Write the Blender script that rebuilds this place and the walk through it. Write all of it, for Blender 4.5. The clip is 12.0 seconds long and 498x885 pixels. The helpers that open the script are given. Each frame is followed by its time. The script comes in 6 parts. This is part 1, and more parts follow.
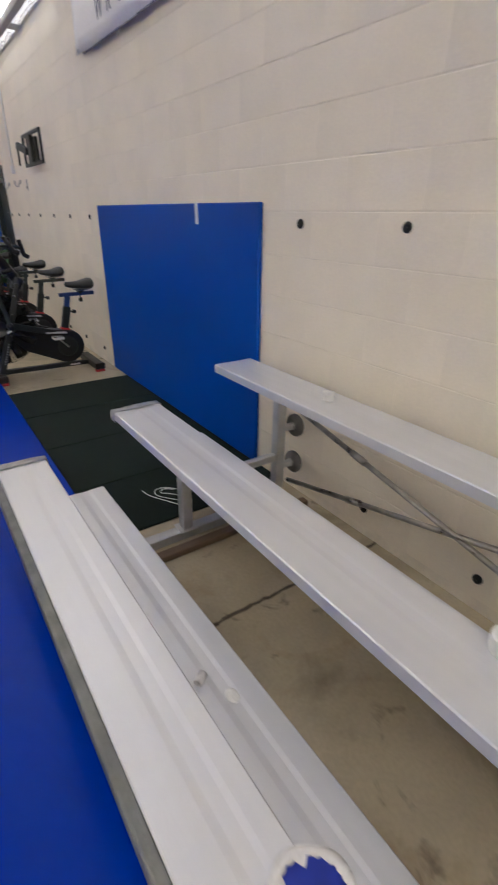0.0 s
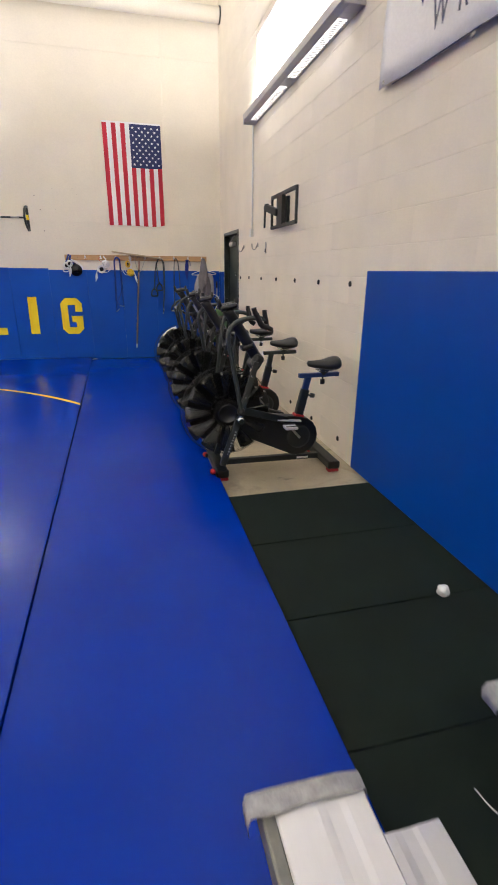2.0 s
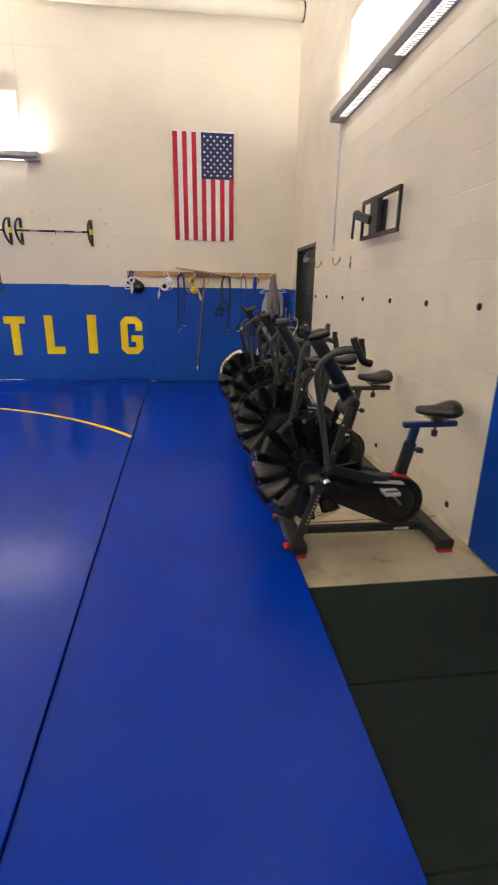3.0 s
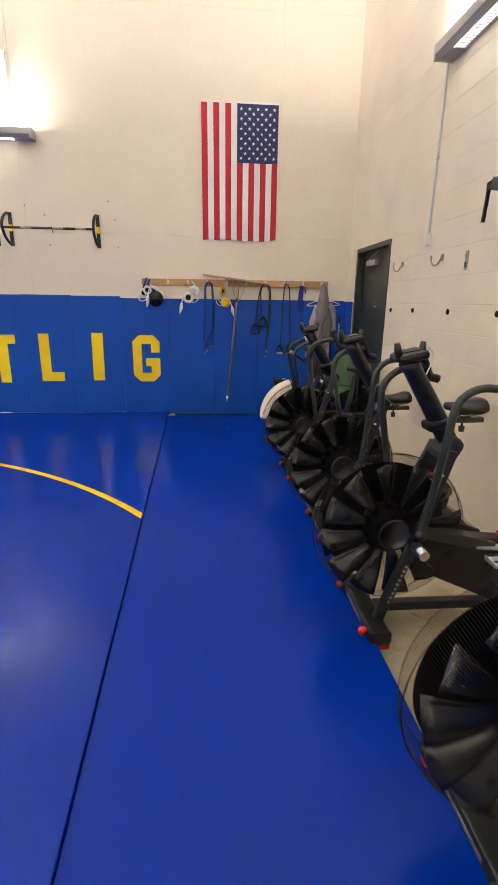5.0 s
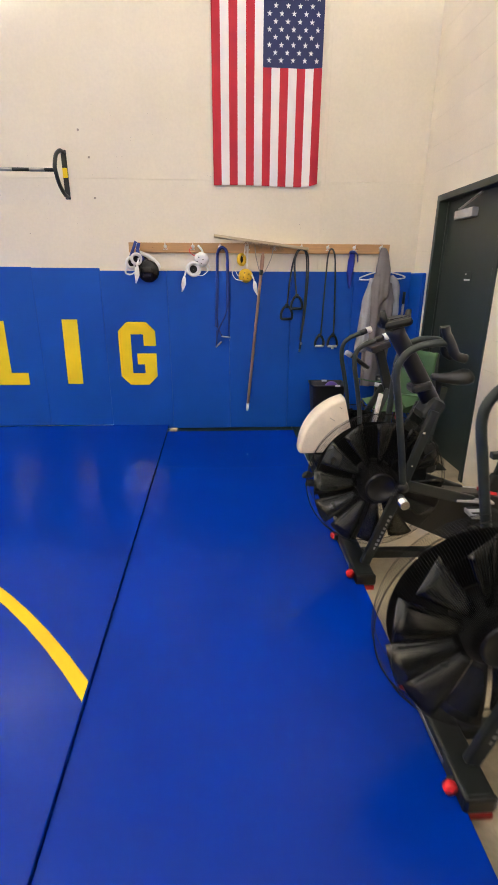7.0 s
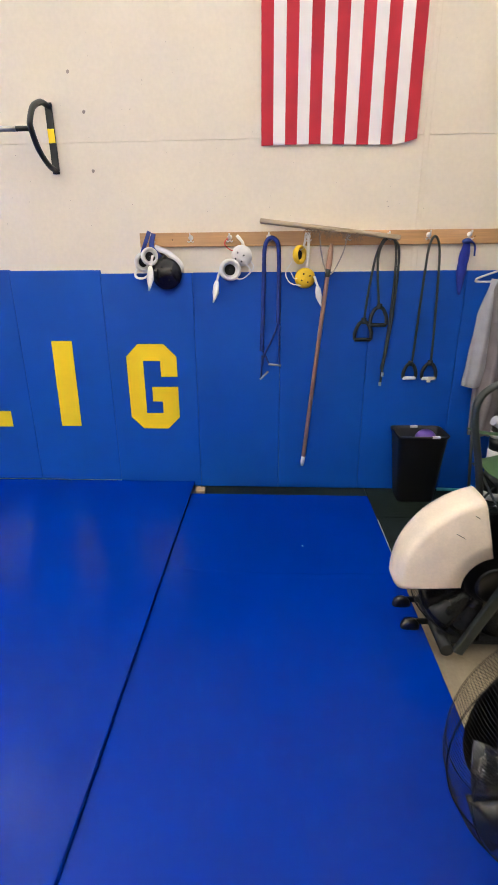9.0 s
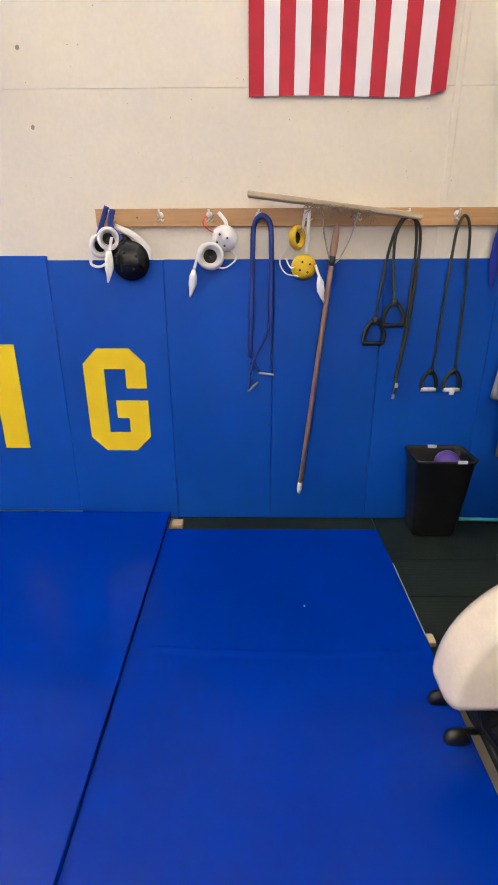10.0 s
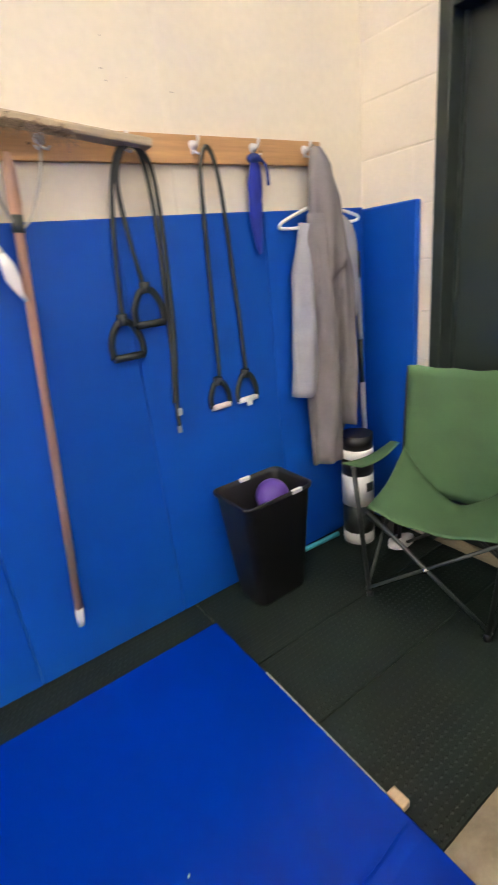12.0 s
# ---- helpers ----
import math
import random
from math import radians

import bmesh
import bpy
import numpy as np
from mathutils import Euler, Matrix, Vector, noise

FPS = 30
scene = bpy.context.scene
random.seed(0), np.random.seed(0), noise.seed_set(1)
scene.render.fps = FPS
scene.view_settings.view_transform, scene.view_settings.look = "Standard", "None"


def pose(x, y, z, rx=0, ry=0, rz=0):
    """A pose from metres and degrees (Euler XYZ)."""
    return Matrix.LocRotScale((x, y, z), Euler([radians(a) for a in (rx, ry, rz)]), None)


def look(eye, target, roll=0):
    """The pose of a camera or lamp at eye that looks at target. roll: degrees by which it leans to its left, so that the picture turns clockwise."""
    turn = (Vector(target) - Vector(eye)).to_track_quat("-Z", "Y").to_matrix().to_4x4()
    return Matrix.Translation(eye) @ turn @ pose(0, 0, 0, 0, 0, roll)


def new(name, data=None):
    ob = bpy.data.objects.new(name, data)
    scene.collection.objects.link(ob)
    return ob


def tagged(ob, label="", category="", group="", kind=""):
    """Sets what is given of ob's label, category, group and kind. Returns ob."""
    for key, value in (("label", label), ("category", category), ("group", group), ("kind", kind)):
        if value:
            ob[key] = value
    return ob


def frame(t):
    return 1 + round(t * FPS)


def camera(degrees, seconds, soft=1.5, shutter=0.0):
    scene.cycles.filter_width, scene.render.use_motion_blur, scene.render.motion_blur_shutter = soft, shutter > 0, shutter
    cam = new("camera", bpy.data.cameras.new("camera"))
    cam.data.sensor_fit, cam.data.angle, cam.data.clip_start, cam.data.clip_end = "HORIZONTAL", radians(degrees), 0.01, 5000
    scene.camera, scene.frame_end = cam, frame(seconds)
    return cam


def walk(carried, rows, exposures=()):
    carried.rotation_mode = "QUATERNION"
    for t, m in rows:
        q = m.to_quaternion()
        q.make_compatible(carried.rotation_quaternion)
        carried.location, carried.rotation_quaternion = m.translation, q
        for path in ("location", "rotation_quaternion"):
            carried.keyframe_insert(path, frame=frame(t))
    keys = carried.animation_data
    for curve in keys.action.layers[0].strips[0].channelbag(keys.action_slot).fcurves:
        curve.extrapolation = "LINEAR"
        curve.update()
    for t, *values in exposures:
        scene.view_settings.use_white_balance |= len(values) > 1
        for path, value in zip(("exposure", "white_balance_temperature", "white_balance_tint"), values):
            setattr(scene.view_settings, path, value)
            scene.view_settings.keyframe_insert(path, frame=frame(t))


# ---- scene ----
cam = camera(55.4, 12.0, shutter=0.3)
PATH = [
    (0, (0.03, -0.221, 1.471), (1.064, 1.257, 0.607), 0.8),
    (0.5, (-0.048, 0.079, 1.466), (0.828, 1.698, 0.684), 0.4),
    (1, (-0.103, 0.407, 1.487), (0.745, 2.052, 0.729), 0.0),
    (1.5, (-0.054, 0.842, 1.482), (0.652, 2.588, 0.81), 0.9),
    (2, (-0.064, 1.253, 1.529), (0.399, 3.075, 0.848), 0.5),
    (2.5, (-0.071, 1.678, 1.544), (0.35, 3.519, 0.884), 1.5),
    (3, (-0.052, 2.136, 1.524), (0.191, 4.022, 0.905), 0.8),
    (3.5, (-0.119, 2.545, 1.534), (0.038, 4.466, 0.998), 0.8),
    (3.7, (-0.187, 2.727, 1.556), (-0.031, 4.652, 1.034), 0.8),
    (5.3, (-0.208, 4.119, 1.485), (-0.004, 6.022, 0.905), 0.7),
    (5.5, (-0.159, 4.322, 1.494), (0.074, 6.22, 0.908), 0.5),
    (6, (-0.091, 4.769, 1.502), (0.004, 6.672, 0.894), 0.4),
    (6.5, (-0.136, 5.159, 1.492), (-0.06, 7.053, 0.853), 0.5),
    (7, (-0.141, 5.548, 1.484), (-0.039, 7.431, 0.819), 0.3),
    (7.2, (-0.147, 5.73, 1.459), (-0.059, 7.617, 0.802), 0.6),
    (8.8, (-0.102, 6.836, 1.522), (-0.143, 8.716, 0.841), -0.1),
    (9, (-0.123, 6.959, 1.505), (-0.224, 8.841, 0.837), -0.5),
    (9.5, (-0.142, 7.258, 1.494), (-0.258, 9.135, 0.814), -0.6),
    (10, (-0.172, 7.571, 1.501), (-0.201, 9.441, 0.793), -0.2),
    (10.5, (-0.127, 7.893, 1.474), (-0.16, 9.762, 0.763), -0.3),
    (11, (-0.134, 8.158, 1.485), (-0.15, 10.01, 0.731), -0.7),
    (11.5, (-0.215, 8.385, 1.415), (0.273, 10.172, 0.669), -3.5),
    (12, (-0.115, 8.624, 1.345), (0.914, 10.188, 0.64), -6.4),
]
walk(cam, [(t, look(eye, target, roll)) for t, eye, target, roll in PATH],
     [(0, 0.0, 5650, 10), (1.0, 0.16, 5950, 10), (1.5, 0.18, 6000, 10), (2.0, 0.38, 6000, 10), (2.6, 0.25, 6200, 10), (3.5, 0.25, 6650, 10), (5.5, 0.45, 6400, 10), (6.5, 0.45, 6350, 10), (7.0, 0.72, 6250, 10), (9.5, 0.85, 6100, 10), (11, 0.98, 6200, 10), (12, 1.24, 6350, 10)])

# ---- world and lamps ----
world = bpy.data.worlds.new("world")
scene.world = world
world.use_nodes = True
world.node_tree.nodes["Background"].inputs["Color"].default_value = (1.0, 0.9, 0.78, 1)
world.node_tree.nodes["Background"].inputs["Strength"].default_value = 0.02
WARM = (1.0, 0.95, 0.895)
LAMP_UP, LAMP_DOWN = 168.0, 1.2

# Room in metres: east wall with the bikes, north wall with the wall pads.
EAST, NORTH, WEST, SOUTH, TOP = 1.66, 10.206, -10.5, -5.0, 6.3
DOOR_A, DOOR_B, DOOR_H = 8.765, 9.845, 2.113


# ---- materials ----
def surf(name, base, rough=0.6, metal=0.0, var=0.12, scale=4.0, fine=60.0, bump=0.08, dist=0.002, rvar=0.1, spec=0.5, coat=0.0, rand=0.0,
         grain=0.05, stretch=(1, 1, 1)):
    """Painted, moulded or bare surface with large stains, fine grain and relief, at real size."""
    m = bpy.data.materials.new(name)
    m.use_nodes = True
    nt = m.node_tree
    n, lk = nt.nodes, nt.links
    b = n["Principled BSDF"]
    b.inputs["Metallic"].default_value = metal
    b.inputs["Specular IOR Level"].default_value = spec
    b.inputs["Coat Weight"].default_value = coat
    tc = n.new("ShaderNodeTexCoord")
    mp = n.new("ShaderNodeMapping")
    mp.inputs["Scale"].default_value = stretch
    lk.new(tc.outputs["Object"], mp.inputs["Vector"])
    big = n.new("ShaderNodeTexNoise")
    big.inputs["Scale"].default_value, big.inputs["Detail"].default_value = scale, 5
    small = n.new("ShaderNodeTexNoise")
    small.inputs["Scale"].default_value, small.inputs["Detail"].default_value = fine, 4
    vec = mp.outputs["Vector"]
    if rand:
        info = n.new("ShaderNodeObjectInfo")
        shift = n.new("ShaderNodeVectorMath")
        shift.operation = "ADD"
        mul = n.new("ShaderNodeMath")
        mul.operation, mul.inputs[1].default_value = "MULTIPLY", 37.0
        lk.new(info.outputs["Random"], mul.inputs[0])
        lk.new(vec, shift.inputs[0])
        lk.new(mul.outputs[0], shift.inputs[1])
        vec = shift.outputs[0]
    lk.new(vec, big.inputs["Vector"])
    lk.new(vec, small.inputs["Vector"])

    def tone(k):
        return tuple(min(1, c * k) for c in base) + (1,)
    ramp = n.new("ShaderNodeValToRGB")
    ramp.color_ramp.elements[0].position, ramp.color_ramp.elements[1].position = 0.32, 0.68
    ramp.color_ramp.elements[0].color, ramp.color_ramp.elements[1].color = tone(1 - var), tone(1 + var * 0.6)
    lk.new(big.outputs["Fac"], ramp.inputs["Fac"])
    mix = n.new("ShaderNodeMix")
    mix.data_type, mix.blend_type = "RGBA", "MULTIPLY"
    mix.inputs["Factor"].default_value = 1.0
    gr = n.new("ShaderNodeMapRange")
    gr.inputs["To Min"].default_value, gr.inputs["To Max"].default_value = 1 - grain * 2, 1 + grain * 2
    lk.new(small.outputs["Fac"], gr.inputs["Value"])
    lk.new(ramp.outputs["Color"], mix.inputs[6])
    lk.new(gr.outputs[0], mix.inputs[7])
    col = mix.outputs[2]
    if rand:
        hsv = n.new("ShaderNodeHueSaturation")
        rr = n.new("ShaderNodeMapRange")
        rr.inputs["To Min"].default_value, rr.inputs["To Max"].default_value = 1 - rand, 1 + rand
        lk.new(info.outputs["Random"], rr.inputs["Value"])
        lk.new(rr.outputs[0], hsv.inputs["Value"])
        lk.new(col, hsv.inputs["Color"])
        col = hsv.outputs["Color"]
    lk.new(col, b.inputs["Base Color"])
    rm = n.new("ShaderNodeMapRange")
    rm.inputs["To Min"].default_value, rm.inputs["To Max"].default_value = max(0.03, rough - rvar), min(1, rough + rvar)
    lk.new(big.outputs["Fac"], rm.inputs["Value"])
    lk.new(rm.outputs[0], b.inputs["Roughness"])
    bp = n.new("ShaderNodeBump")
    bp.inputs["Strength"].default_value, bp.inputs["Distance"].default_value = bump, dist
    lk.new(small.outputs["Fac"], bp.inputs["Height"])
    lk.new(bp.outputs["Normal"], b.inputs["Normal"])
    return m


def glow(name, color, strength):
    m = bpy.data.materials.new(name)
    m.use_nodes = True
    b = m.node_tree.nodes["Principled BSDF"]
    b.inputs["Base Color"].default_value = (*color, 1)
    b.inputs["Emission Color"].default_value = (*color, 1)
    b.inputs["Emission Strength"].default_value = strength
    return m


def wood(name, base, rough=0.5, along="X"):
    m = surf(name, base, rough, var=0.22, scale=3, fine=28, grain=0.12, bump=0.15, stretch=(0.25, 4, 4) if along == "X" else (4, 4, 0.25))
    return m


CREAM = (0.83, 0.75, 0.61)
M_BLOCK = surf("painted_block", CREAM, 0.62, var=0.05, scale=2.5, fine=90, bump=0.35, dist=0.003, rand=0.012, grain=0.03, spec=0.3)
M_JOINT = surf("painted_joint", CREAM, 0.7, var=0.12, scale=6, fine=90, bump=0.3, grain=0.05)
M_WALL = surf("painted_panel", (0.805, 0.735, 0.605), 0.6, var=0.05, scale=1.2, fine=45, bump=0.25, dist=0.002, grain=0.03, spec=0.3)
M_SMUDGE = surf("wall_scuff", (0.36, 0.31, 0.26), 0.7, var=0.3, scale=20)
M_CEIL = surf("ceiling_paint", (0.82, 0.80, 0.76), 0.75, var=0.05, scale=1)
M_CONC = surf("sealed_concrete", (0.49, 0.415, 0.28), 0.42, var=0.28, scale=1.7, fine=70, bump=0.12, grain=0.08, rvar=0.15)


def stain(m, color, scale, lo, hi, amount):
    """Blotches of a second colour over a material's own colour."""
    n, lk = m.node_tree.nodes, m.node_tree.links
    b = n["Principled BSDF"]
    tc = n.new("ShaderNodeTexCoord")
    tex = n.new("ShaderNodeTexNoise")
    tex.inputs["Scale"].default_value, tex.inputs["Detail"].default_value, tex.inputs["Roughness"].default_value = scale, 8, 0.62
    tex.inputs["Distortion"].default_value = 0.8
    lk.new(tc.outputs["Object"], tex.inputs["Vector"])
    rng = n.new("ShaderNodeMapRange")
    rng.inputs["From Min"].default_value, rng.inputs["From Max"].default_value, rng.inputs["To Max"].default_value = lo, hi, amount
    lk.new(tex.outputs["Fac"], rng.inputs["Value"])
    mix = n.new("ShaderNodeMix")
    mix.data_type = "RGBA"
    lk.new(rng.outputs[0], mix.inputs["Factor"])
    lk.new(b.inputs["Base Color"].links[0].from_socket, mix.inputs[6])
    mix.inputs[7].default_value = (*color, 1)
    lk.new(mix.outputs[2], b.inputs["Base Color"])


stain(M_CONC, (0.085, 0.062, 0.038), 1.3, 0.52, 0.72, 0.75)
stain(M_CONC, (0.27, 0.16, 0.065), 2.4, 0.56, 0.72, 0.55)
stain(M_CONC, (0.05, 0.042, 0.032), 7.0, 0.62, 0.74, 0.7)
M_CRACK = surf("floor_joint", (0.10, 0.08, 0.055), 0.8, var=0.3, scale=30)
M_MAT = surf("mat_vinyl", (0.0003, 0.0255, 0.305), 0.21, var=0.08, scale=1.3, fine=420, bump=0.12, dist=0.0006, grain=0.03, rvar=0.04, spec=0.14)
M_STRIP = surf("strip_vinyl", (0.0003, 0.0258, 0.312), 0.23, var=0.10, scale=0.9, fine=420, bump=0.12, dist=0.0006, grain=0.04, rvar=0.05, spec=0.12)
M_PAD = surf("pad_vinyl", (0.0024, 0.069, 0.42), 0.48, var=0.10, scale=2.2, fine=500, bump=0.10, dist=0.0006, grain=0.03, rvar=0.08, spec=0.22, rand=0.04)
M_FOLD = surf("fold_mat_vinyl", (0.0015, 0.051, 0.33), 0.45, var=0.10, scale=1.6, fine=500, bump=0.10, dist=0.0006, grain=0.03, rvar=0.08, spec=0.2)
M_YELLOW = surf("yellow_vinyl", (0.93, 0.66, 0.01), 0.5, var=0.04, scale=5, grain=0.012, spec=0.3)
M_LINE = surf("line_vinyl", (0.93, 0.55, 0.002), 0.5, var=0.05, scale=5, grain=0.015, spec=0.3)
M_WHEEL = surf("worn_wheel_rubber", (0.15, 0.135, 0.12), 0.6, var=0.35, scale=18)
M_RUBBER = surf("black_rubber", (0.0082, 0.0142, 0.0105), 0.8, var=0.35, scale=3, fine=260, bump=0.5, dist=0.002, grain=0.22, spec=0.18)
M_RUBBER2 = surf("ribbed_rubber", (0.0085, 0.0165, 0.0115), 0.6, var=0.45, scale=3, fine=200, bump=0.5, dist=0.002, grain=0.2, spec=0.35)
M_ALU = surf("mill_aluminium", (0.70, 0.70, 0.72), 0.40, metal=0.5, var=0.025, scale=4, fine=120, bump=0.03, grain=0.012, rvar=0.05, stretch=(6, 0.4, 6))
M_ALU2 = surf("aluminium_tube", (0.60, 0.60, 0.60), 0.42, metal=0.7, var=0.12, scale=9, fine=120, bump=0.06)
M_STEEL = surf("galvanised_tube", (0.42, 0.40, 0.36), 0.38, metal=0.8, var=0.25, scale=14)
M_TAPE = surf("grey_wrap", (0.34, 0.34, 0.35), 0.38, var=0.3, scale=22, fine=150, bump=0.5, dist=0.004, grain=0.12)
M_GUARD = surf("grey_foam_guard", (0.17, 0.172, 0.16), 0.6, var=0.3, scale=14, fine=90, bump=0.4, dist=0.003)
M_BLACK = surf("black_powder_coat", (0.015, 0.019, 0.0175), 0.42, var=0.25, scale=9, fine=300, bump=0.1, spec=0.45)
M_PLASTIC = surf("black_plastic", (0.008, 0.0085, 0.0085), 0.34, var=0.2, scale=8, fine=200, bump=0.05, spec=0.55)
M_BIN = surf("bin_plastic", (0.014, 0.014, 0.015), 0.42, var=0.15, scale=5, fine=300, bump=0.05)
M_BLADE = surf("smoked_blade", (0.015, 0.0175, 0.016), 0.22, var=0.6, scale=9, fine=120, bump=0.05, spec=0.6, rand=0.3)
M_GLOSSBLACK = surf("gloss_black", (0.003, 0.003, 0.004), 0.18, var=0.2, scale=12, spec=0.4)
M_FANBLACK = surf("fan_black", (0.004, 0.004, 0.004), 0.6, var=0.2, scale=12, spec=0.12)
M_BRACE = surf("dull_steel_tube", (0.44, 0.41, 0.37), 0.3, metal=0.9, var=0.3, scale=14)
M_WIRE = surf("guard_wire", (0.006, 0.006, 0.006), 0.5, spec=0.25, metal=0.0, var=0.3, scale=20)
M_GREYTUBE = surf("grey_tube", (0.040, 0.050, 0.046), 0.36, metal=0.3, var=0.15, scale=9)
M_RED = surf("red_plastic", (0.62, 0.018, 0.022), 0.35, var=0.1, scale=20)
M_FOOTRED = surf("red_rubber_foot", (0.34, 0.012, 0.014), 0.5, var=0.15, scale=20)
M_DECAL = surf("grey_decal", (0.30, 0.30, 0.29), 0.5, var=0.1, scale=30)
M_BLUESTEEL = surf("blue_enamel", (0.012, 0.035, 0.15), 0.35, var=0.15, scale=9)
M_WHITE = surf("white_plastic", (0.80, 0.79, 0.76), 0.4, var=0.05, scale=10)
M_CREAMCLOTH = surf("cream_cover", (0.87, 0.755, 0.60), 0.55, var=0.10, scale=9, fine=120, bump=0.15)
M_SILVER = surf("chrome", (0.68, 0.68, 0.66), 0.22, metal=1.0, var=0.1, scale=14)
M_DOOR = surf("green_door_paint", (0.028, 0.040, 0.034), 0.38, var=0.12, scale=3, fine=120, bump=0.08)
M_DOORFRAME = surf("green_frame_paint", (0.024, 0.034, 0.029), 0.35, var=0.12, scale=6)
M_DARK = surf("dark_hole", (0.006, 0.006, 0.006), 0.8, var=0.2, scale=30)
M_OAK = wood("rail_oak", (0.52, 0.30, 0.13))
M_BROOMWOOD = wood("broom_block_wood", (0.50, 0.40, 0.26), 0.6)
M_STICK = wood("broom_handle_wood", (0.47, 0.275, 0.19), 0.4, "Z")
M_BROWNBAR = wood("brown_bar_grain", (0.17, 0.11, 0.065), 0.6)
M_RAWWOOD = wood("raw_wood", (0.62, 0.46, 0.28))
M_BRISTLE = surf("bristle", (0.30, 0.22, 0.15), 0.7, var=0.4, scale=40)
M_FLAGR = surf("flag_red", (0.48, 0.012, 0.032), 0.75, var=0.12, scale=7, fine=900, bump=0.3, dist=0.0005)
M_FLAGW = surf("flag_white", (0.84, 0.82, 0.82), 0.85, var=0.03, scale=7, fine=900, bump=0.05, dist=0.0005, grain=0.02)
M_FLAGB = surf("flag_blue", (0.014, 0.022, 0.10), 0.75, var=0.12, scale=7, fine=900, bump=0.3, dist=0.0005)
M_BANNER = surf("banner_vinyl", (0.86, 0.83, 0.79), 0.45, var=0.05, scale=3)
M_INK = surf("banner_ink", (0.05, 0.055, 0.10), 0.5, var=0.15, scale=12)
M_INKBLUE = surf("banner_blue", (0.02, 0.03, 0.16), 0.5, var=0.15, scale=12)
M_GOLD = surf("banner_gold", (0.75, 0.45, 0.05), 0.5, var=0.1, scale=12)
M_FIXTURE = surf("fixture_enamel", (0.46, 0.44, 0.43), 0.42, metal=0.1, var=0.06, scale=6)
M_TUBE = glow("lit_tube", (1.0, 0.93, 0.82), 14.0)
M_SLOT = glow("lit_slot", (1.0, 0.94, 0.85), 1.7)
M_PIPE = surf("painted_pipe", (0.82, 0.77, 0.67), 0.4, var=0.05, scale=3)
M_NAVY = surf("navy_cord", (0.004, 0.028, 0.22), 0.6, var=0.25, scale=40, fine=300, bump=0.4)
M_BLUECLOTH = surf("blue_cloth", (0.008, 0.025, 0.30), 0.75, var=0.2, scale=18)
M_CORD = surf("dark_cord", (0.028, 0.033, 0.028), 0.5, var=0.3, scale=30, fine=300, bump=0.4)
M_GREY = surf("grey_fleece", (0.20, 0.182, 0.186), 0.9, var=0.16, scale=9, fine=260, bump=0.5, grain=0.1)
M_LGREY = surf("light_grey_fleece", (0.36, 0.36, 0.40), 0.9, var=0.14, scale=9, fine=260, bump=0.5, grain=0.1)
M_CANVAS = surf("green_canvas", (0.070, 0.145, 0.062), 0.8, var=0.15, scale=5, fine=500, bump=0.4, dist=0.001, grain=0.08)
M_PURPLE = surf("purple_rubber", (0.13, 0.065, 0.36), 0.4, var=0.1, scale=12)
M_TEAL = surf("teal_plastic", (0.10, 0.55, 0.62), 0.4, var=0.1, scale=12)
M_HGYELLOW = surf("yellow_foam", (0.80, 0.52, 0.015), 0.4, var=0.08, scale=20)
M_PAPER = surf("paper_label", (0.72, 0.70, 0.68), 0.6, var=0.1, scale=30)


# ---- mesh helpers ----
def link(name, bm, material, smooth=None):
    me = bpy.data.meshes.new(name)
    if smooth is not None:
        for f in bm.faces:
            f.smooth = smooth
    bmesh.ops.recalc_face_normals(bm, faces=bm.faces)
    bm.to_mesh(me)
    bm.free()
    me.materials.append(material)
    return new(name, me)


def thicken(bm, t):
    """Give a sheet its thickness."""
    bm.normal_update()
    bmesh.ops.solidify(bm, geom=bm.faces[:], thickness=t)


def part(name, bm, material, parent, label="", smooth=None):
    ob = link(name, bm, material, smooth)
    ob.parent = parent
    return tagged(ob, label)


def structure(name, bm, material, label="", smooth=None, category=""):
    return tagged(link(name, bm, material, smooth), label, category or name.split("_")[0], kind="structure")


def thing(name, label, category, at=(0, 0, 0), group="", rz=0.0, kind=""):
    ob = new(name)
    ob.empty_display_size = 0.05
    ob.matrix_basis = pose(*at, 0, 0, rz)
    return tagged(ob, label, category, group, kind)


def bm_box(lo, hi, bevel=0.0, seg=2, bm=None):
    bm = bm or bmesh.new()
    c = [(a + b) / 2 for a, b in zip(lo, hi)]
    s = [abs(b - a) for a, b in zip(lo, hi)]
    r = bmesh.ops.create_cube(bm, size=1, matrix=Matrix.Translation(c) @ Matrix.Diagonal((*s, 1)))
    if bevel:
        es = list({e for v in r["verts"] for e in v.link_edges})
        bmesh.ops.bevel(bm, geom=es, offset=bevel, segments=seg, profile=0.5, affect="EDGES")
    return bm


def smooth_path(pts, n=6):
    """Points of a soft curve through pts."""
    p = [Vector(q) for q in pts]
    p = [2 * p[0] - p[1]] + p + [2 * p[-1] - p[-2]]
    out = []
    for i in range(1, len(p) - 2):
        for k in range(n):
            t = k / n
            out.append(0.5 * (2 * p[i] + (p[i + 1] - p[i - 1]) * t + (2 * p[i - 1] - 5 * p[i] + 4 * p[i + 1] - p[i + 2]) * t * t
                              + (3 * p[i] - p[i - 1] - 3 * p[i + 1] + p[i + 2]) * t ** 3))
    out.append(p[-2])
    return out


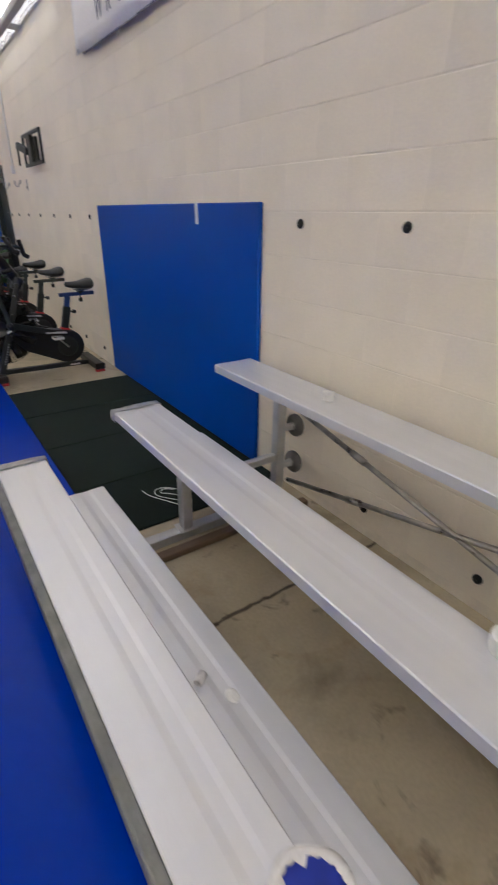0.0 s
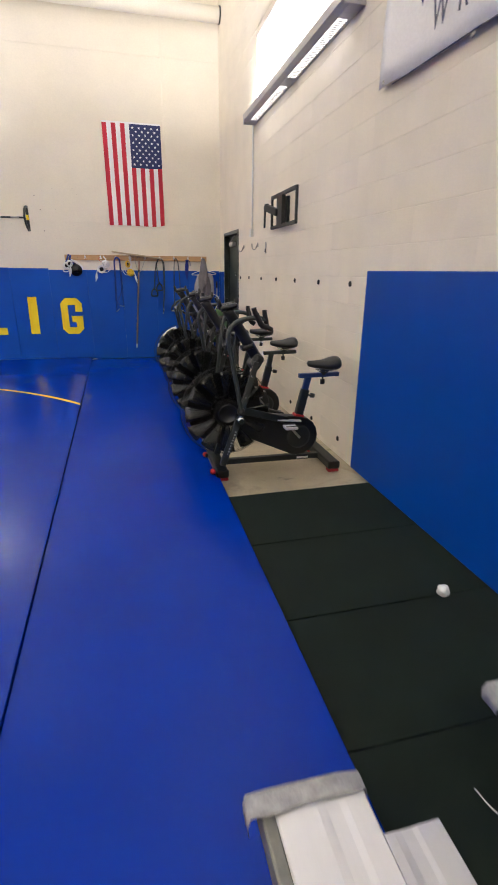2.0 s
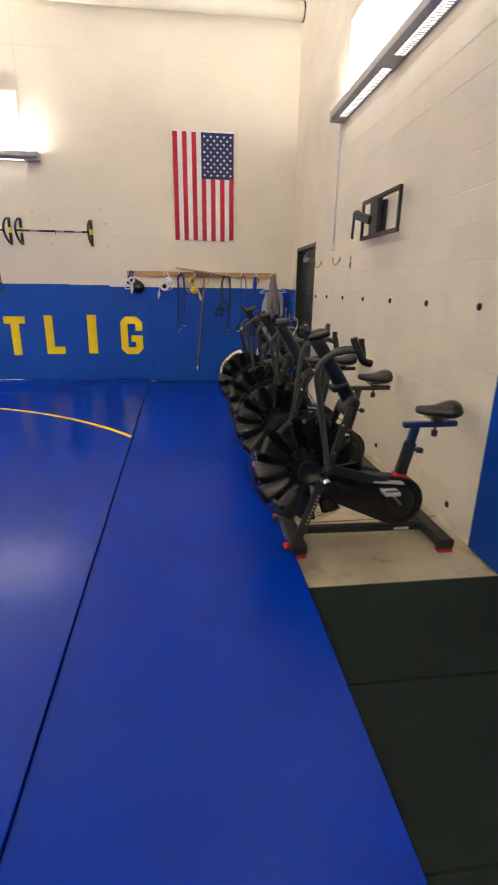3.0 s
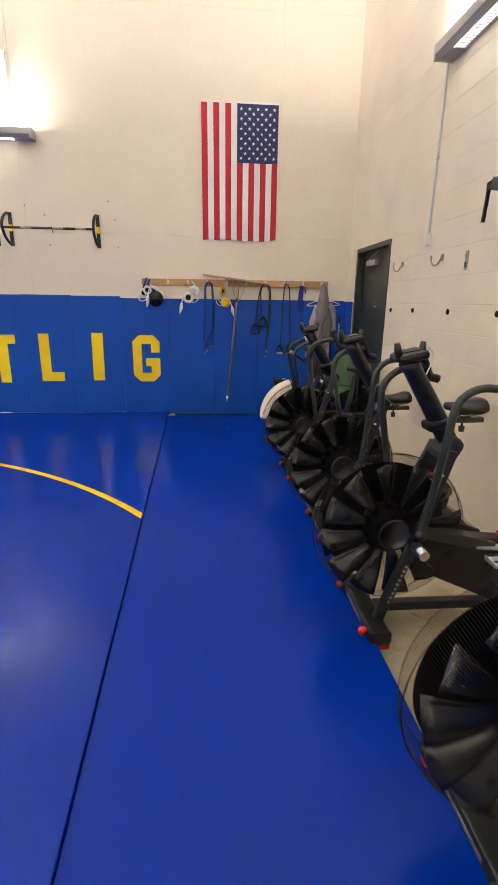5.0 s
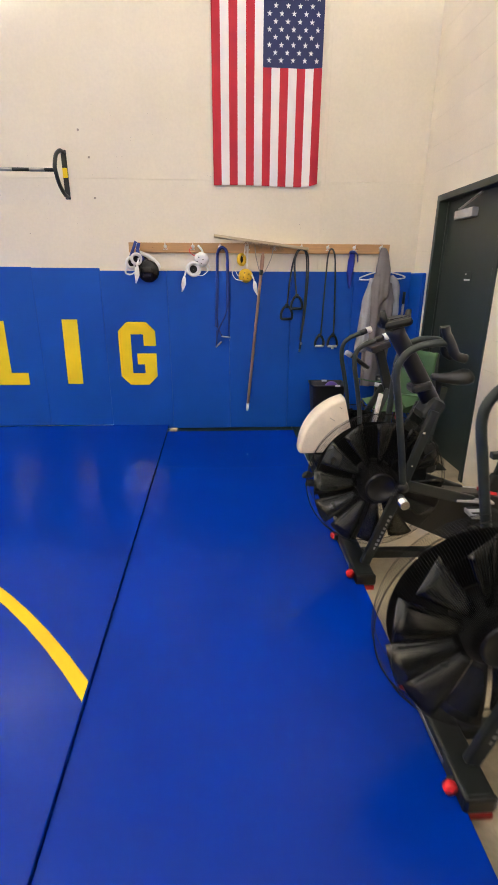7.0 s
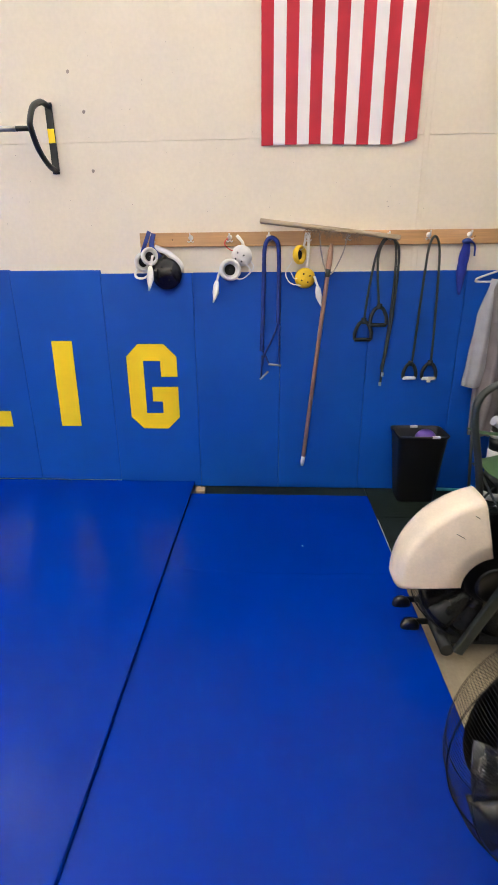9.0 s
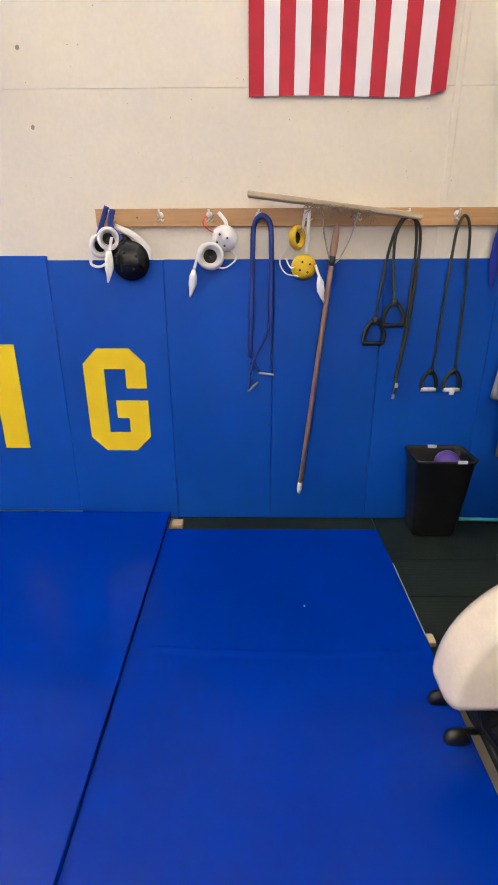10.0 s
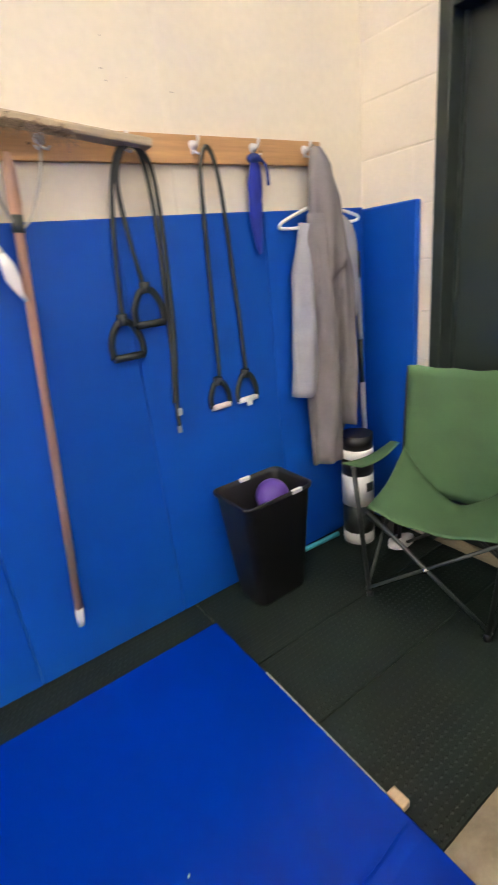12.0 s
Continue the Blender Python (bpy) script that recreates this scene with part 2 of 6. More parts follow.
def bm_tube(pts, r, seg=10, bm=None, flat=1.0, caps=True, up=None):
    """A tube along pts; r a number or one for each point; flat squeezes it into a strap across `up`."""
    bm = bm or bmesh.new()
    pts = [Vector(p) for p in pts]
    rings = []
    side = None
    for i, p in enumerate(pts):
        d = (pts[min(i + 1, len(pts) - 1)] - pts[max(i - 1, 0)]).normalized()
        if side is None:
            side = Vector(up) if up else (Vector((0, 0, 1)) if abs(d.z) < 0.9 else Vector((1, 0, 0)))
        side = (side - d * side.dot(d)).normalized()
        other = d.cross(side)
        rad = r[i] if isinstance(r, (list, tuple)) else r
        rings.append([bm.verts.new(p + (side * math.cos(2 * math.pi * k / seg) * flat + other * math.sin(2 * math.pi * k / seg)) * rad) for k in range(seg)])
    for a, b in zip(rings, rings[1:]):
        for k in range(seg):
            f = bm.faces.new((a[k], a[(k + 1) % seg], b[(k + 1) % seg], b[k]))
            f.smooth = True
    if caps:
        bm.faces.new(rings[0][::-1])
        bm.faces.new(rings[-1])
    return bm


def bm_bar(a, b, w, h, bevel=0.004, bm=None, up=(0, 0, 1)):
    """A rectangular bar from a to b, w across and h along `up`."""
    bm = bm or bmesh.new()
    a, b = Vector(a), Vector(b)
    d = b - a
    x = d.normalized()
    z = Vector(up)
    z = (z - x * z.dot(x)).normalized()
    y = z.cross(x)
    m = Matrix((x, y, z)).transposed().to_4x4()
    m.translation = (a + b) / 2
    r = bmesh.ops.create_cube(bm, size=1, matrix=m @ Matrix.Diagonal((d.length, w, h, 1)))
    if bevel:
        bmesh.ops.bevel(bm, geom=list({e for v in r["verts"] for e in v.link_edges}), offset=bevel, segments=2, profile=0.5, affect="EDGES")
    return bm


def bm_lathe(profile, axis="Z", seg=24, at=(0, 0, 0), bm=None, a0=0.0, a1=2 * math.pi):
    """Turns (radius, height) pairs round an axis, whole or from angle a0 to a1."""
    bm = bm or bmesh.new()
    full = abs(a1 - a0 - 2 * math.pi) < 1e-6
    rows = []
    for k in range(seg if full else seg + 1):
        t = a0 + (a1 - a0) * k / seg
        c, s = math.cos(t), math.sin(t)
        row = []
        for r, h in profile:
            p = {"Z": (r * c, r * s, h), "Y": (r * c, h, r * s), "X": (h, r * c, r * s)}[axis]
            row.append(bm.verts.new(Vector(at) + Vector(p)))
        rows.append(row)
    m = len(rows)
    for k in range(m if full else m - 1):
        a, b = rows[k], rows[(k + 1) % m]
        for i in range(len(profile) - 1):
            f = bm.faces.new((a[i], a[i + 1], b[i + 1], b[i]))
            f.smooth = True
    bmesh.ops.remove_doubles(bm, verts=bm.verts, dist=1e-5)
    return bm


def bm_poly(outline, depth, plane="XZ", at=0.0, bm=None):
    """A flat outline given thickness: in XZ it grows along -y from at, in YZ along -x."""
    bm = bm or bmesh.new()

    def put(u, v, d):
        return (u, at - d, v) if plane == "XZ" else ((at - d, u, v) if plane == "YZ" else (u, v, at + d))
    a = [bm.verts.new(put(u, v, 0)) for u, v in outline]
    b = [bm.verts.new(put(u, v, depth)) for u, v in outline]
    n = len(outline)
    bm.faces.new(a)
    bm.faces.new(b[::-1])
    for k in range(n):
        bm.faces.new((a[k], b[k], b[(k + 1) % n], a[(k + 1) % n]))
    return bm


def bm_text(words, size, depth):
    """Built-in font as a mesh in its own xy plane."""
    cu = bpy.data.curves.new("text", "FONT")
    cu.body, cu.size, cu.extrude = words, size, depth
    ob = new("text", cu)
    bpy.context.view_layer.update()
    me = bpy.data.meshes.new_from_object(ob.evaluated_get(bpy.context.evaluated_depsgraph_get()))
    bm = bmesh.new()
    bm.from_mesh(me)
    bpy.data.objects.remove(ob)
    bpy.data.meshes.remove(me)
    return bm


def shared(name, me, parent, m):
    """A piece that shares its mesh."""
    ob = new(name, me)
    ob.parent = parent
    ob.matrix_basis = m
    return ob


# ---- floor, ceiling, walls ----
floor = structure("floor", bm_box((WEST - 0.3, SOUTH - 0.3, -0.2), (EAST + 0.3, NORTH + 0.3, 0)), M_CONC, "worn sealed tan concrete floor")
bm = bmesh.new()
rnd = random.Random(21)
prev = Vector((0.3, 0.985, 0.001))
while prev.x < EAST - 0.02:
    nxt = Vector((min(EAST, prev.x + rnd.uniform(0.02, 0.05)), 0.99 + rnd.uniform(-0.005, 0.005), 0.001))
    bm_bar(prev, nxt + Vector((0.002, 0, 0)), rnd.uniform(0.006, 0.019), 0.004, 0, bm)
    prev = nxt
for y in (-1.4, 4.98, 7.1):
    bm_bar((0.3, y, 0.001), (EAST, y + 0.01, 0.001), 0.008, 0.003, 0, bm)
structure("floor_joint", bm, M_CRACK, "dark saw-cut joints in the concrete floor", category="joint")
structure("ceiling", bm_box((WEST - 0.3, SOUTH - 0.3, TOP), (EAST + 0.3, NORTH + 0.3, TOP + 0.2)), M_CEIL, "plain white painted ceiling")

# East wall: a backing with the door's opening; its blocks come last in the file.
bm = bmesh.new()
BACK = EAST + 0.0008
bm_box((BACK, SOUTH - 0.3, 0), (EAST + 0.3, DOOR_A, TOP), bm=bm)
bm_box((BACK, DOOR_B, 0), (EAST + 0.3, NORTH + 0.3, TOP), bm=bm)
bm_box((BACK, DOOR_A, DOOR_H), (EAST + 0.3, DOOR_B, TOP), bm=bm)
wall_east = structure("wall_east", bm, M_JOINT, "cream painted concrete block wall")

# North wall: smooth painted panels with shallow joints.
wall_north = thing("wall_north", "smooth cream painted wall of large panels", "wall", kind="structure")
part("backing", bm_box((WEST - 0.3, NORTH + 0.012, 0), (EAST + 0.3, NORTH + 0.3, TOP)), M_JOINT, wall_north)
xs = [WEST - 0.3, -8.4, -5.35, -2.3, 0.752, EAST]
zs = [0, 2.262, 4.6, TOP]
for xa, xb in zip(xs, xs[1:]):
    for za, zb in zip(zs, zs[1:]):
        g = 0.0007
        part("panel", bm_box((xa + g, NORTH, za + g), (xb - g, NORTH + 0.03, zb - g), 0.0008, 1), M_WALL, wall_north)
part("seam_cover", bm_box((0.739, NORTH - 0.0035, 1.5), (0.771, NORTH + 0.002, 5.2), 0.003, 2), M_WALL, wall_north, "thin painted vertical pipe in the panel joint")
bm = bmesh.new()
rnd = random.Random(4)
for _ in range(90):
    x, z = rnd.uniform(-1.9, 0.9), rnd.uniform(1.8, 2.8)
    s = rnd.uniform(0.0015, 0.0032)
    bm_box((x, NORTH - 0.0012, z), (x + s * rnd.uniform(0.6, 2), NORTH + 0.001, z + s), bm=bm)
for x, z in ((-1.26, 2.42), (-1.24, 2.11), (-2.08, 2.45), (-2.05, 2.12), (-1.33, 2.62), (-2.3, 2.55)):
    bmesh.ops.create_icosphere(bm, subdivisions=1, radius=0.011, matrix=Matrix.Translation((x, NORTH, z)) @ Matrix.Diagonal((1, 0.3, 1, 1)))
tagged(part("scuffs", bm, M_SMUDGE, wall_north, "small dark chips and anchor holes"), kind="stuff")

structure("wall_west", bm_box((WEST - 0.3, SOUTH - 0.3, 0), (WEST, NORTH, TOP)), M_WALL, "plain cream painted wall")
structure("wall_south", bm_box((WEST, SOUTH - 0.3, 0), (BACK, SOUTH, TOP)), M_WALL, "plain cream painted wall")

# Painted round pipe under the ceiling along the north wall.
ceiling_pipe = thing("ceiling_pipe", "cream painted round duct pipe along the wall under the ceiling", "pipe", (0, NORTH - 0.13, 5.17))
part("pipe", bm_tube([(WEST, 0, 0), (EAST - 0.02, 0, 0)], 0.105, 24), M_PIPE, ceiling_pipe)
part("flange", bm_tube([(EAST - 0.02, 0, 0), (EAST + 0.004, 0, 0)], 0.112, 24), M_DARK, ceiling_pipe, "dark gap ring at the wall")
for x in (-8, -5.1, -2.2, 0.7):
    part("strap", bm_bar((x, 0.0, 0.1), (x, 0.0, 1.1), 0.03, 0.004, 0, up=(0, 1, 0)), M_PIPE, ceiling_pipe)

# ---- wall lamps: channels with a wash upwards and two slots below ----
def wall_lamp(at, rz, length=2.9):
    """Length along local x, wall behind at +y. Also builds the unseen fill lamps."""
    ob = thing("wall_lamp", "long grey metal wall light, lit upwards and through two slots below; two in view, six added as fill", "wall light", at, "wall lights", rz)
    h, dpt = length / 2, 0.15
    half = [(0, 0.0), (-dpt * 0.75, 0.0), (-dpt, 0.035), (-dpt, 0.10), (-dpt + 0.012, 0.10), (-dpt + 0.012, 0.04), (-0.02, 0.03), (0, 0.03)]
    bm = bmesh.new()
    ends = []
    for x in (-h, h):
        ends.append([bm.verts.new((x, y, z)) for y, z in half])
    n = len(half)
    for k in range(n):
        bm.faces.new((ends[0][k], ends[0][(k + 1) % n], ends[1][(k + 1) % n], ends[1][k]))
    bm.faces.new(ends[0][::-1])
    bm.faces.new(ends[1])
    part("housing", bm, M_FIXTURE, ob)
    for s in (-1, 1):
        part("end_cap", bm_box((s * h - 0.012, -dpt - 0.003, -0.004), (s * h + 0.012, 0, 0.104), 0.004), M_FIXTURE, ob)
        part("lower_slot", bm_box((s * 0.68 - 0.56, -0.105, -0.006), (s * 0.68 + 0.56, -0.035, 0.004), 0.002), M_SLOT, ob, "glowing slot diffuser")
        fins = bmesh.new()
        for k in range(36):
            x = s * 0.68 - 0.545 + 1.09 * k / 35
            bm_box((x - 0.0015, -0.104, -0.012), (x + 0.0015, -0.036, -0.0062), bm=fins)
        part("louvre", fins, M_FIXTURE, ob, "row of fine louvre fins")
        part("upper_tube", bm_tube([(s * 0.7 - 0.58, -0.075, 0.062), (s * 0.7 + 0.58, -0.075, 0.062)], 0.013, 10), M_TUBE, ob, "lit fluorescent tube")
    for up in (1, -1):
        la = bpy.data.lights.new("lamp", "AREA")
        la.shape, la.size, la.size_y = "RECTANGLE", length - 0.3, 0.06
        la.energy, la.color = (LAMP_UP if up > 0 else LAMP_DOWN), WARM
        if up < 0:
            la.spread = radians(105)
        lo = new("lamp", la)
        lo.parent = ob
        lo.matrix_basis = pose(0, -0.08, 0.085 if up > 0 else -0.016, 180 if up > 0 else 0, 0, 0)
    return ob


E_LAMP = wall_lamp((EAST - 0.002, 6.40, 3.215), -90)
wall_lamp((-3.55, NORTH - 0.002, 3.215), 0)
# Six lamps out of view, added to fill the room with light.
wall_lamp((-7.6, NORTH - 0.002, 3.215), 0)
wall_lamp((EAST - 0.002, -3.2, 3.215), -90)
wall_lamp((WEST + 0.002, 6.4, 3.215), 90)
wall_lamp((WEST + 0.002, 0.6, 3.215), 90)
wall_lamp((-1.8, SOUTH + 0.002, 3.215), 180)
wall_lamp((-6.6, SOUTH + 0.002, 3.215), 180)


# White board with edge strips, standing slightly off the wall.
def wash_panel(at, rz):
    ob = thing("wall_panel", "white panel with raised edge strips on the wall above the light", "panel", at, "panels above lights", rz)
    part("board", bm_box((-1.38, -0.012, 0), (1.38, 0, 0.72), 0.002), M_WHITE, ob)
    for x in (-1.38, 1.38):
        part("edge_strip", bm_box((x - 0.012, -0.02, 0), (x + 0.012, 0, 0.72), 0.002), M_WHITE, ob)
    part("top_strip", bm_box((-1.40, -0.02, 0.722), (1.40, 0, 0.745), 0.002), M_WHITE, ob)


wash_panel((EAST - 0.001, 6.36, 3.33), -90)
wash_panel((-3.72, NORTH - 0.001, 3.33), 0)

# ---- door in the east wall ----
door = thing("door_1", "dark green painted steel door, shut, in a matching frame", "door", (EAST, (DOOR_A + DOOR_B) / 2, 0), kind="structure")
hw = (DOOR_B - DOOR_A) / 2
part("leaf", bm_box((0.075, -hw + 0.045, 0.008), (0.12, hw - 0.045, DOOR_H - 0.05), 0.002), M_DOOR, door)
for s in (-1, 1):
    part("jamb", bm_box((-0.012, s * hw, 0), (0.14, s * (hw - 0.05), DOOR_H), 0.004), M_DOORFRAME, door)
    part("stop", bm_box((0.06, s * (hw - 0.05), 0), (0.076, s * (hw - 0.066), DOOR_H - 0.05), 0.002), M_DOORFRAME, door)
part("head", bm_box((-0.012, -hw + 0.05, DOOR_H - 0.05), (0.14, hw - 0.05, DOOR_H), 0.004), M_DOORFRAME, door)
closer = part("closer", bm_box((0.02, -0.02, 1.90), (0.075, 0.26, 1.965), 0.008), M_ALU2, door, "pale metal door closer")
part("closer_arm", bm_bar((0.03, 0.2, 1.972), (0.02, -0.14, 2.045), 0.022, 0.008, 0.002), M_ALU2, closer)
sign = part("sign", bm_box((0.071, -0.06, 1.44), (0.0745, 0.06, 1.52), 0.001), M_DOORFRAME, door, "small dark door sign with pale marks")
part("marking", bm_box((0.069, -0.045, 1.452), (0.0715, 0.045, 1.465)), M_PAPER, sign)
part("marking", bm_box((0.069, 0.02, 1.495), (0.0715, 0.035, 1.505)), M_PAPER, sign)
part("beyond", bm_box((0.15, -hw, 0), (0.2, hw, DOOR_H)), M_DARK, door)

# ---- mats on the floor ----
def slab(name, outline, z0, z1, material, label, category, bevel=0.008, group=""):
    bm = bm_poly(outline, z1 - z0, "XY", z0)
    bmesh.ops.recalc_face_normals(bm, faces=bm.faces)
    es = [e for e in bm.edges if all(v.co.z > z1 - 1e-4 for v in e.verts)]
    bmesh.ops.bevel(bm, geom=es, offset=bevel, segments=3, profile=0.5, affect="EDGES")
    return tagged(link(name, bm, material, False), label, category, group)


main_mat = slab("wrestling_mat", [(WEST + 0.4, SOUTH + 0.5), (-0.481, SOUTH + 0.5), (-0.702, NORTH - 0.0355), (WEST + 0.4, NORTH - 0.0355)], 0, 0.056, M_MAT,
                "large glossy blue vinyl wrestling mat with a yellow circle", "mat", 0.004)
slab("strip_mat", [(-0.481, SOUTH + 0.6), (0.537, SOUTH + 0.6), (0.541, 10.0), (-0.698, 10.0)], 0, 0.038, M_STRIP,
     "long blue vinyl strip mat beside the wrestling mat", "mat", 0.004)
# Low crease where the strip mat was folded.
bm = bmesh.new()
n = 30
rows = []
for k in range(n + 1):
    x = -0.60 + 1.13 * k / n
    y = 9.075 - 0.022 * math.sin(math.pi * k / n) + 0.003 * math.sin(k * 0.9)
    rows.append([bm.verts.new((x, y + dy, z)) for dy, z in ((-0.035, 0.0375), (-0.012, 0.0394), (0.002, 0.0404), (0.008, 0.0394), (0.014, 0.0375))])
for a, b in zip(rows, rows[1:]):
    for i in range(4):
        bm.faces.new((a[i], a[i + 1], b[i + 1], b[i])).smooth = True
tagged(link("mat_crease", bm, M_STRIP), "low fold ridge across the blue strip mat", "mat")
# Yellow circle, cut off at the mat's edge.
bm = bmesh.new()
CX, CY, CR = -4.02, 4.275, 4.265
N = 120
prev = None
for k in range(N + 1):
    ring = []
    for r in (CR - 0.027, CR + 0.027):
        start, end = math.acos((-0.658 - CX) / r), 2 * math.pi - math.acos((-0.580 - CX) / r)
        t = start + (end - start) * k / N
        ring.append(bm.verts.new((CX + r * math.cos(t), CY + r * math.sin(t), 0.0575)))
    if prev:
        bm.faces.new((prev[0], prev[1], ring[1], ring[0]))
    prev = ring
circle = link("circle_line", bm, M_LINE)
circle.parent = main_mat

# Rubber tiles by the bleachers and in the corner.
for ya, yb in ((1.735, 2.272), (2.278, 2.927), (2.933, 3.582), (3.588, 4.24)):
    slab("rubber_mat", [(0.547, ya), (EAST - 0.012, ya), (EAST - 0.012, yb), (0.547, yb)], 0, 0.012, M_RUBBER,
         "thick black rubber floor mat with fine specks", "rubber mat", 0.003, "rubber mats by the bleachers")
for xa, xb, ya, yb in ((-0.66, 0.547, 10.006, 10.2), (0.553, EAST - 0.012, 9.745, 10.2), (0.553, EAST - 0.012, 9.44, 9.739), (0.553, EAST - 0.012, 9.01, 9.434)):
    tile = slab("rubber_mat", [(xa, ya), (xb, ya), (xb, yb), (xa, yb)], 0, 0.012, M_RUBBER2,
                "black rubber floor mat with small raised studs", "rubber mat", 0.003, "rubber mats in the corner")
    bm = bmesh.new()
    s = 0.0225
    ny, nx = int((yb - ya) / s), int((xb - xa) / s)
    for j in range(ny):
        for i in range(nx):
            cx, cy = xa + (i + 0.5 + 0.5 * (j % 2)) * s, ya + (j + 0.5) * s
            if cx > xb - 0.012:
                continue
            v = [bm.verts.new((cx + a, cy + b, 0.0122)) for a, b in ((-0.009, 0), (0, -0.006), (0.009, 0), (0, 0.006))]
            top = bm.verts.new((cx, cy, 0.0142))
            for k in range(4):
                bm.faces.new((v[k], v[(k + 1) % 4], top))
    studs = link("studs", bm, M_RUBBER2)
    studs.parent = tile
    tagged(studs, "rows of small diamond studs", kind="stuff")
tagged(link("wood_block", bm_box((-0.675, 10.03, 0.012), (-0.61, 10.10, 0.045), 0.003), M_RAWWOOD), "small raw wood block in the gap by the mat", "block")
rod = thing("white_strip", "thin pale plastic edging strip lying along the mat", "strip")
part("strip", bm_bar((0.549, 9.69, 0.018), (0.547, 9.17, 0.018), 0.009, 0.010, 0.003), M_PAPER, rod)
part("end_block", bm_box((0.5435, 9.115, 0.0125), (0.575, 9.168, 0.038), 0.006), M_RAWWOOD, rod)

# ---- wall pads ----
def wall_pad(xa, xb, z0, z1, label, group):
    ob = thing("wall_pad", label, "wall pad", ((xa + xb) / 2, NORTH, 0), group)
    w = (xb - xa) / 2
    part("cover", bm_box((-w + 0.0003, -0.034, z0), (w - 0.0003, -0.007, z1), 0.005, 3), M_PAD, ob, smooth=False)
    part("backing_board", bm_box((-w + 0.006, -0.008, z0 + 0.005), (w - 0.006, -0.001, z1 - 0.004)), M_RAWWOOD, ob, "thin wooden backing board")
    return ob


EDGES = [-9.06, -8.45, -7.84, -7.23, -6.62, -6.01, -5.40, -4.79, -4.27, -3.68, -3.07, -2.47, -1.86, -1.255, -0.652, -0.082, 0.495, 1.08, 1.622]
PADS = []
for k, (xa, xb) in enumerate(zip(EDGES, EDGES[1:])):
    low = xb > -1.2
    PADS.append(wall_pad(xa, xb, 0.016 if low else 0.058, 1.519 - 0.002 * (k % 2) if low else 1.539 + 0.003 * (k % 3), "blue vinyl wall pad, upright against the wall", "wall pads"))
corner_pad = thing("wall_pad", "narrow blue vinyl wall pad beside the door", "wall pad", (EAST, 10.02, 0), "wall pads")
part("cover", bm_box((-0.032, -0.115, 0.02), (-0.001, 0.184, 1.51), 0.009, 3), M_PAD, corner_pad)


def letter(pad, outlines, label):
    for outline in outlines:
        bm = bm_poly([(u - pad.location.x, v) for u, v in outline], 0.0016, "XZ", -0.0342)
        part("letter", bm, M_YELLOW, pad, label)


def chamfer_block(x0, x1, z0, z1, c, s, kind):
    """Outline of a varsity G or S with stroke s and cut corners c."""
    m = (z0 + z1) / 2
    if kind == "G":
        return [(x0, z0 + c), (x0 + c, z0), (x1 - c, z0), (x1, z0 + c), (x1, m + 0.005), (x0 + 0.165, m + 0.005), (x0 + 0.165, m - 0.10), (x1 - s, m - 0.10),
                (x1 - s, z0 + 0.115), (x0 + s, z0 + 0.115), (x0 + s, z1 - 0.115), (x1 - s, z1 - 0.115), (x1 - s, m + 0.075), (x1, m + 0.075), (x1, z1 - c),
                (x1 - c, z1), (x0 + c, z1), (x0, z1 - c)]
    h = 0.115
    return [(x0, z0 + c), (x0 + c, z0), (x1 - c, z0), (x1, z0 + c), (x1, m - 0.03), (x1 - c * 0.8, m + h / 2), (x0 + s, m + h / 2), (x0 + s, z1 - h),
            (x1 - s, z1 - h), (x1 - s, z1 - h - 0.06), (x1, z1 - h - 0.06), (x1, z1 - c), (x1 - c, z1), (x0 + c, z1), (x0, z1 - c), (x0, m + 0.03),
            (x0 + c * 0.8, m - h / 2), (x1 - s, m - h / 2), (x1 - s, z0 + h), (x0 + s, z0 + h), (x0 + s, z0 + h + 0.06), (x0, z0 + h + 0.06)]


G0, G1 = 0.466, 1.066
letter(PADS[13], [chamfer_block(-1.134, -0.786, G0, G1, 0.085, 0.115, "G")], "bold yellow letter G")
letter(PADS[12], [[(-1.652, 0.48), (-1.507, 0.48), (-1.50, 1.088), (-1.643, 1.088)]], "bold yellow letter I")
letter(PADS[11], [[(-2.300, 0.472), (-2.016, 0.472), (-2.016, 0.59), (-2.172, 0.59), (-2.172, 1.075), (-2.300, 1.075)]], "bold yellow letter L")
letter(PADS[10], [[(-2.812, 0.455), (-2.682, 0.455), (-2.682, 0.945), (-2.584, 0.945), (-2.584, 1.058), (-2.908, 1.058), (-2.908, 0.945), (-2.812, 0.945)]], "bold yellow letter T")
letter(PADS[9], [chamfer_block(-3.52, -3.175, 0.44, 1.045, 0.085, 0.115, "S")], "bold yellow letter S")

tape = thing("white_tape", "crumpled strip of white tape on the mat by the wall pads", "tape", (-2.98, NORTH - 0.075, 0.057))
bm = bmesh.new()
rows = []
for k in range(17):
    x = -0.28 + 0.035 * k
    rows.append([bm.verts.new((x, dy, 0.004 + 0.012 * abs(math.sin(k * 1.7 + dy * 30)))) for dy in (-0.025, 0, 0.025)])
for a, b in zip(rows, rows[1:]):
    for i in range(2):
        bm.faces.new((a[i], a[i + 1], b[i + 1], b[i]))
thicken(bm, 0.002)
part("strip", bm, M_WHITE, tape)

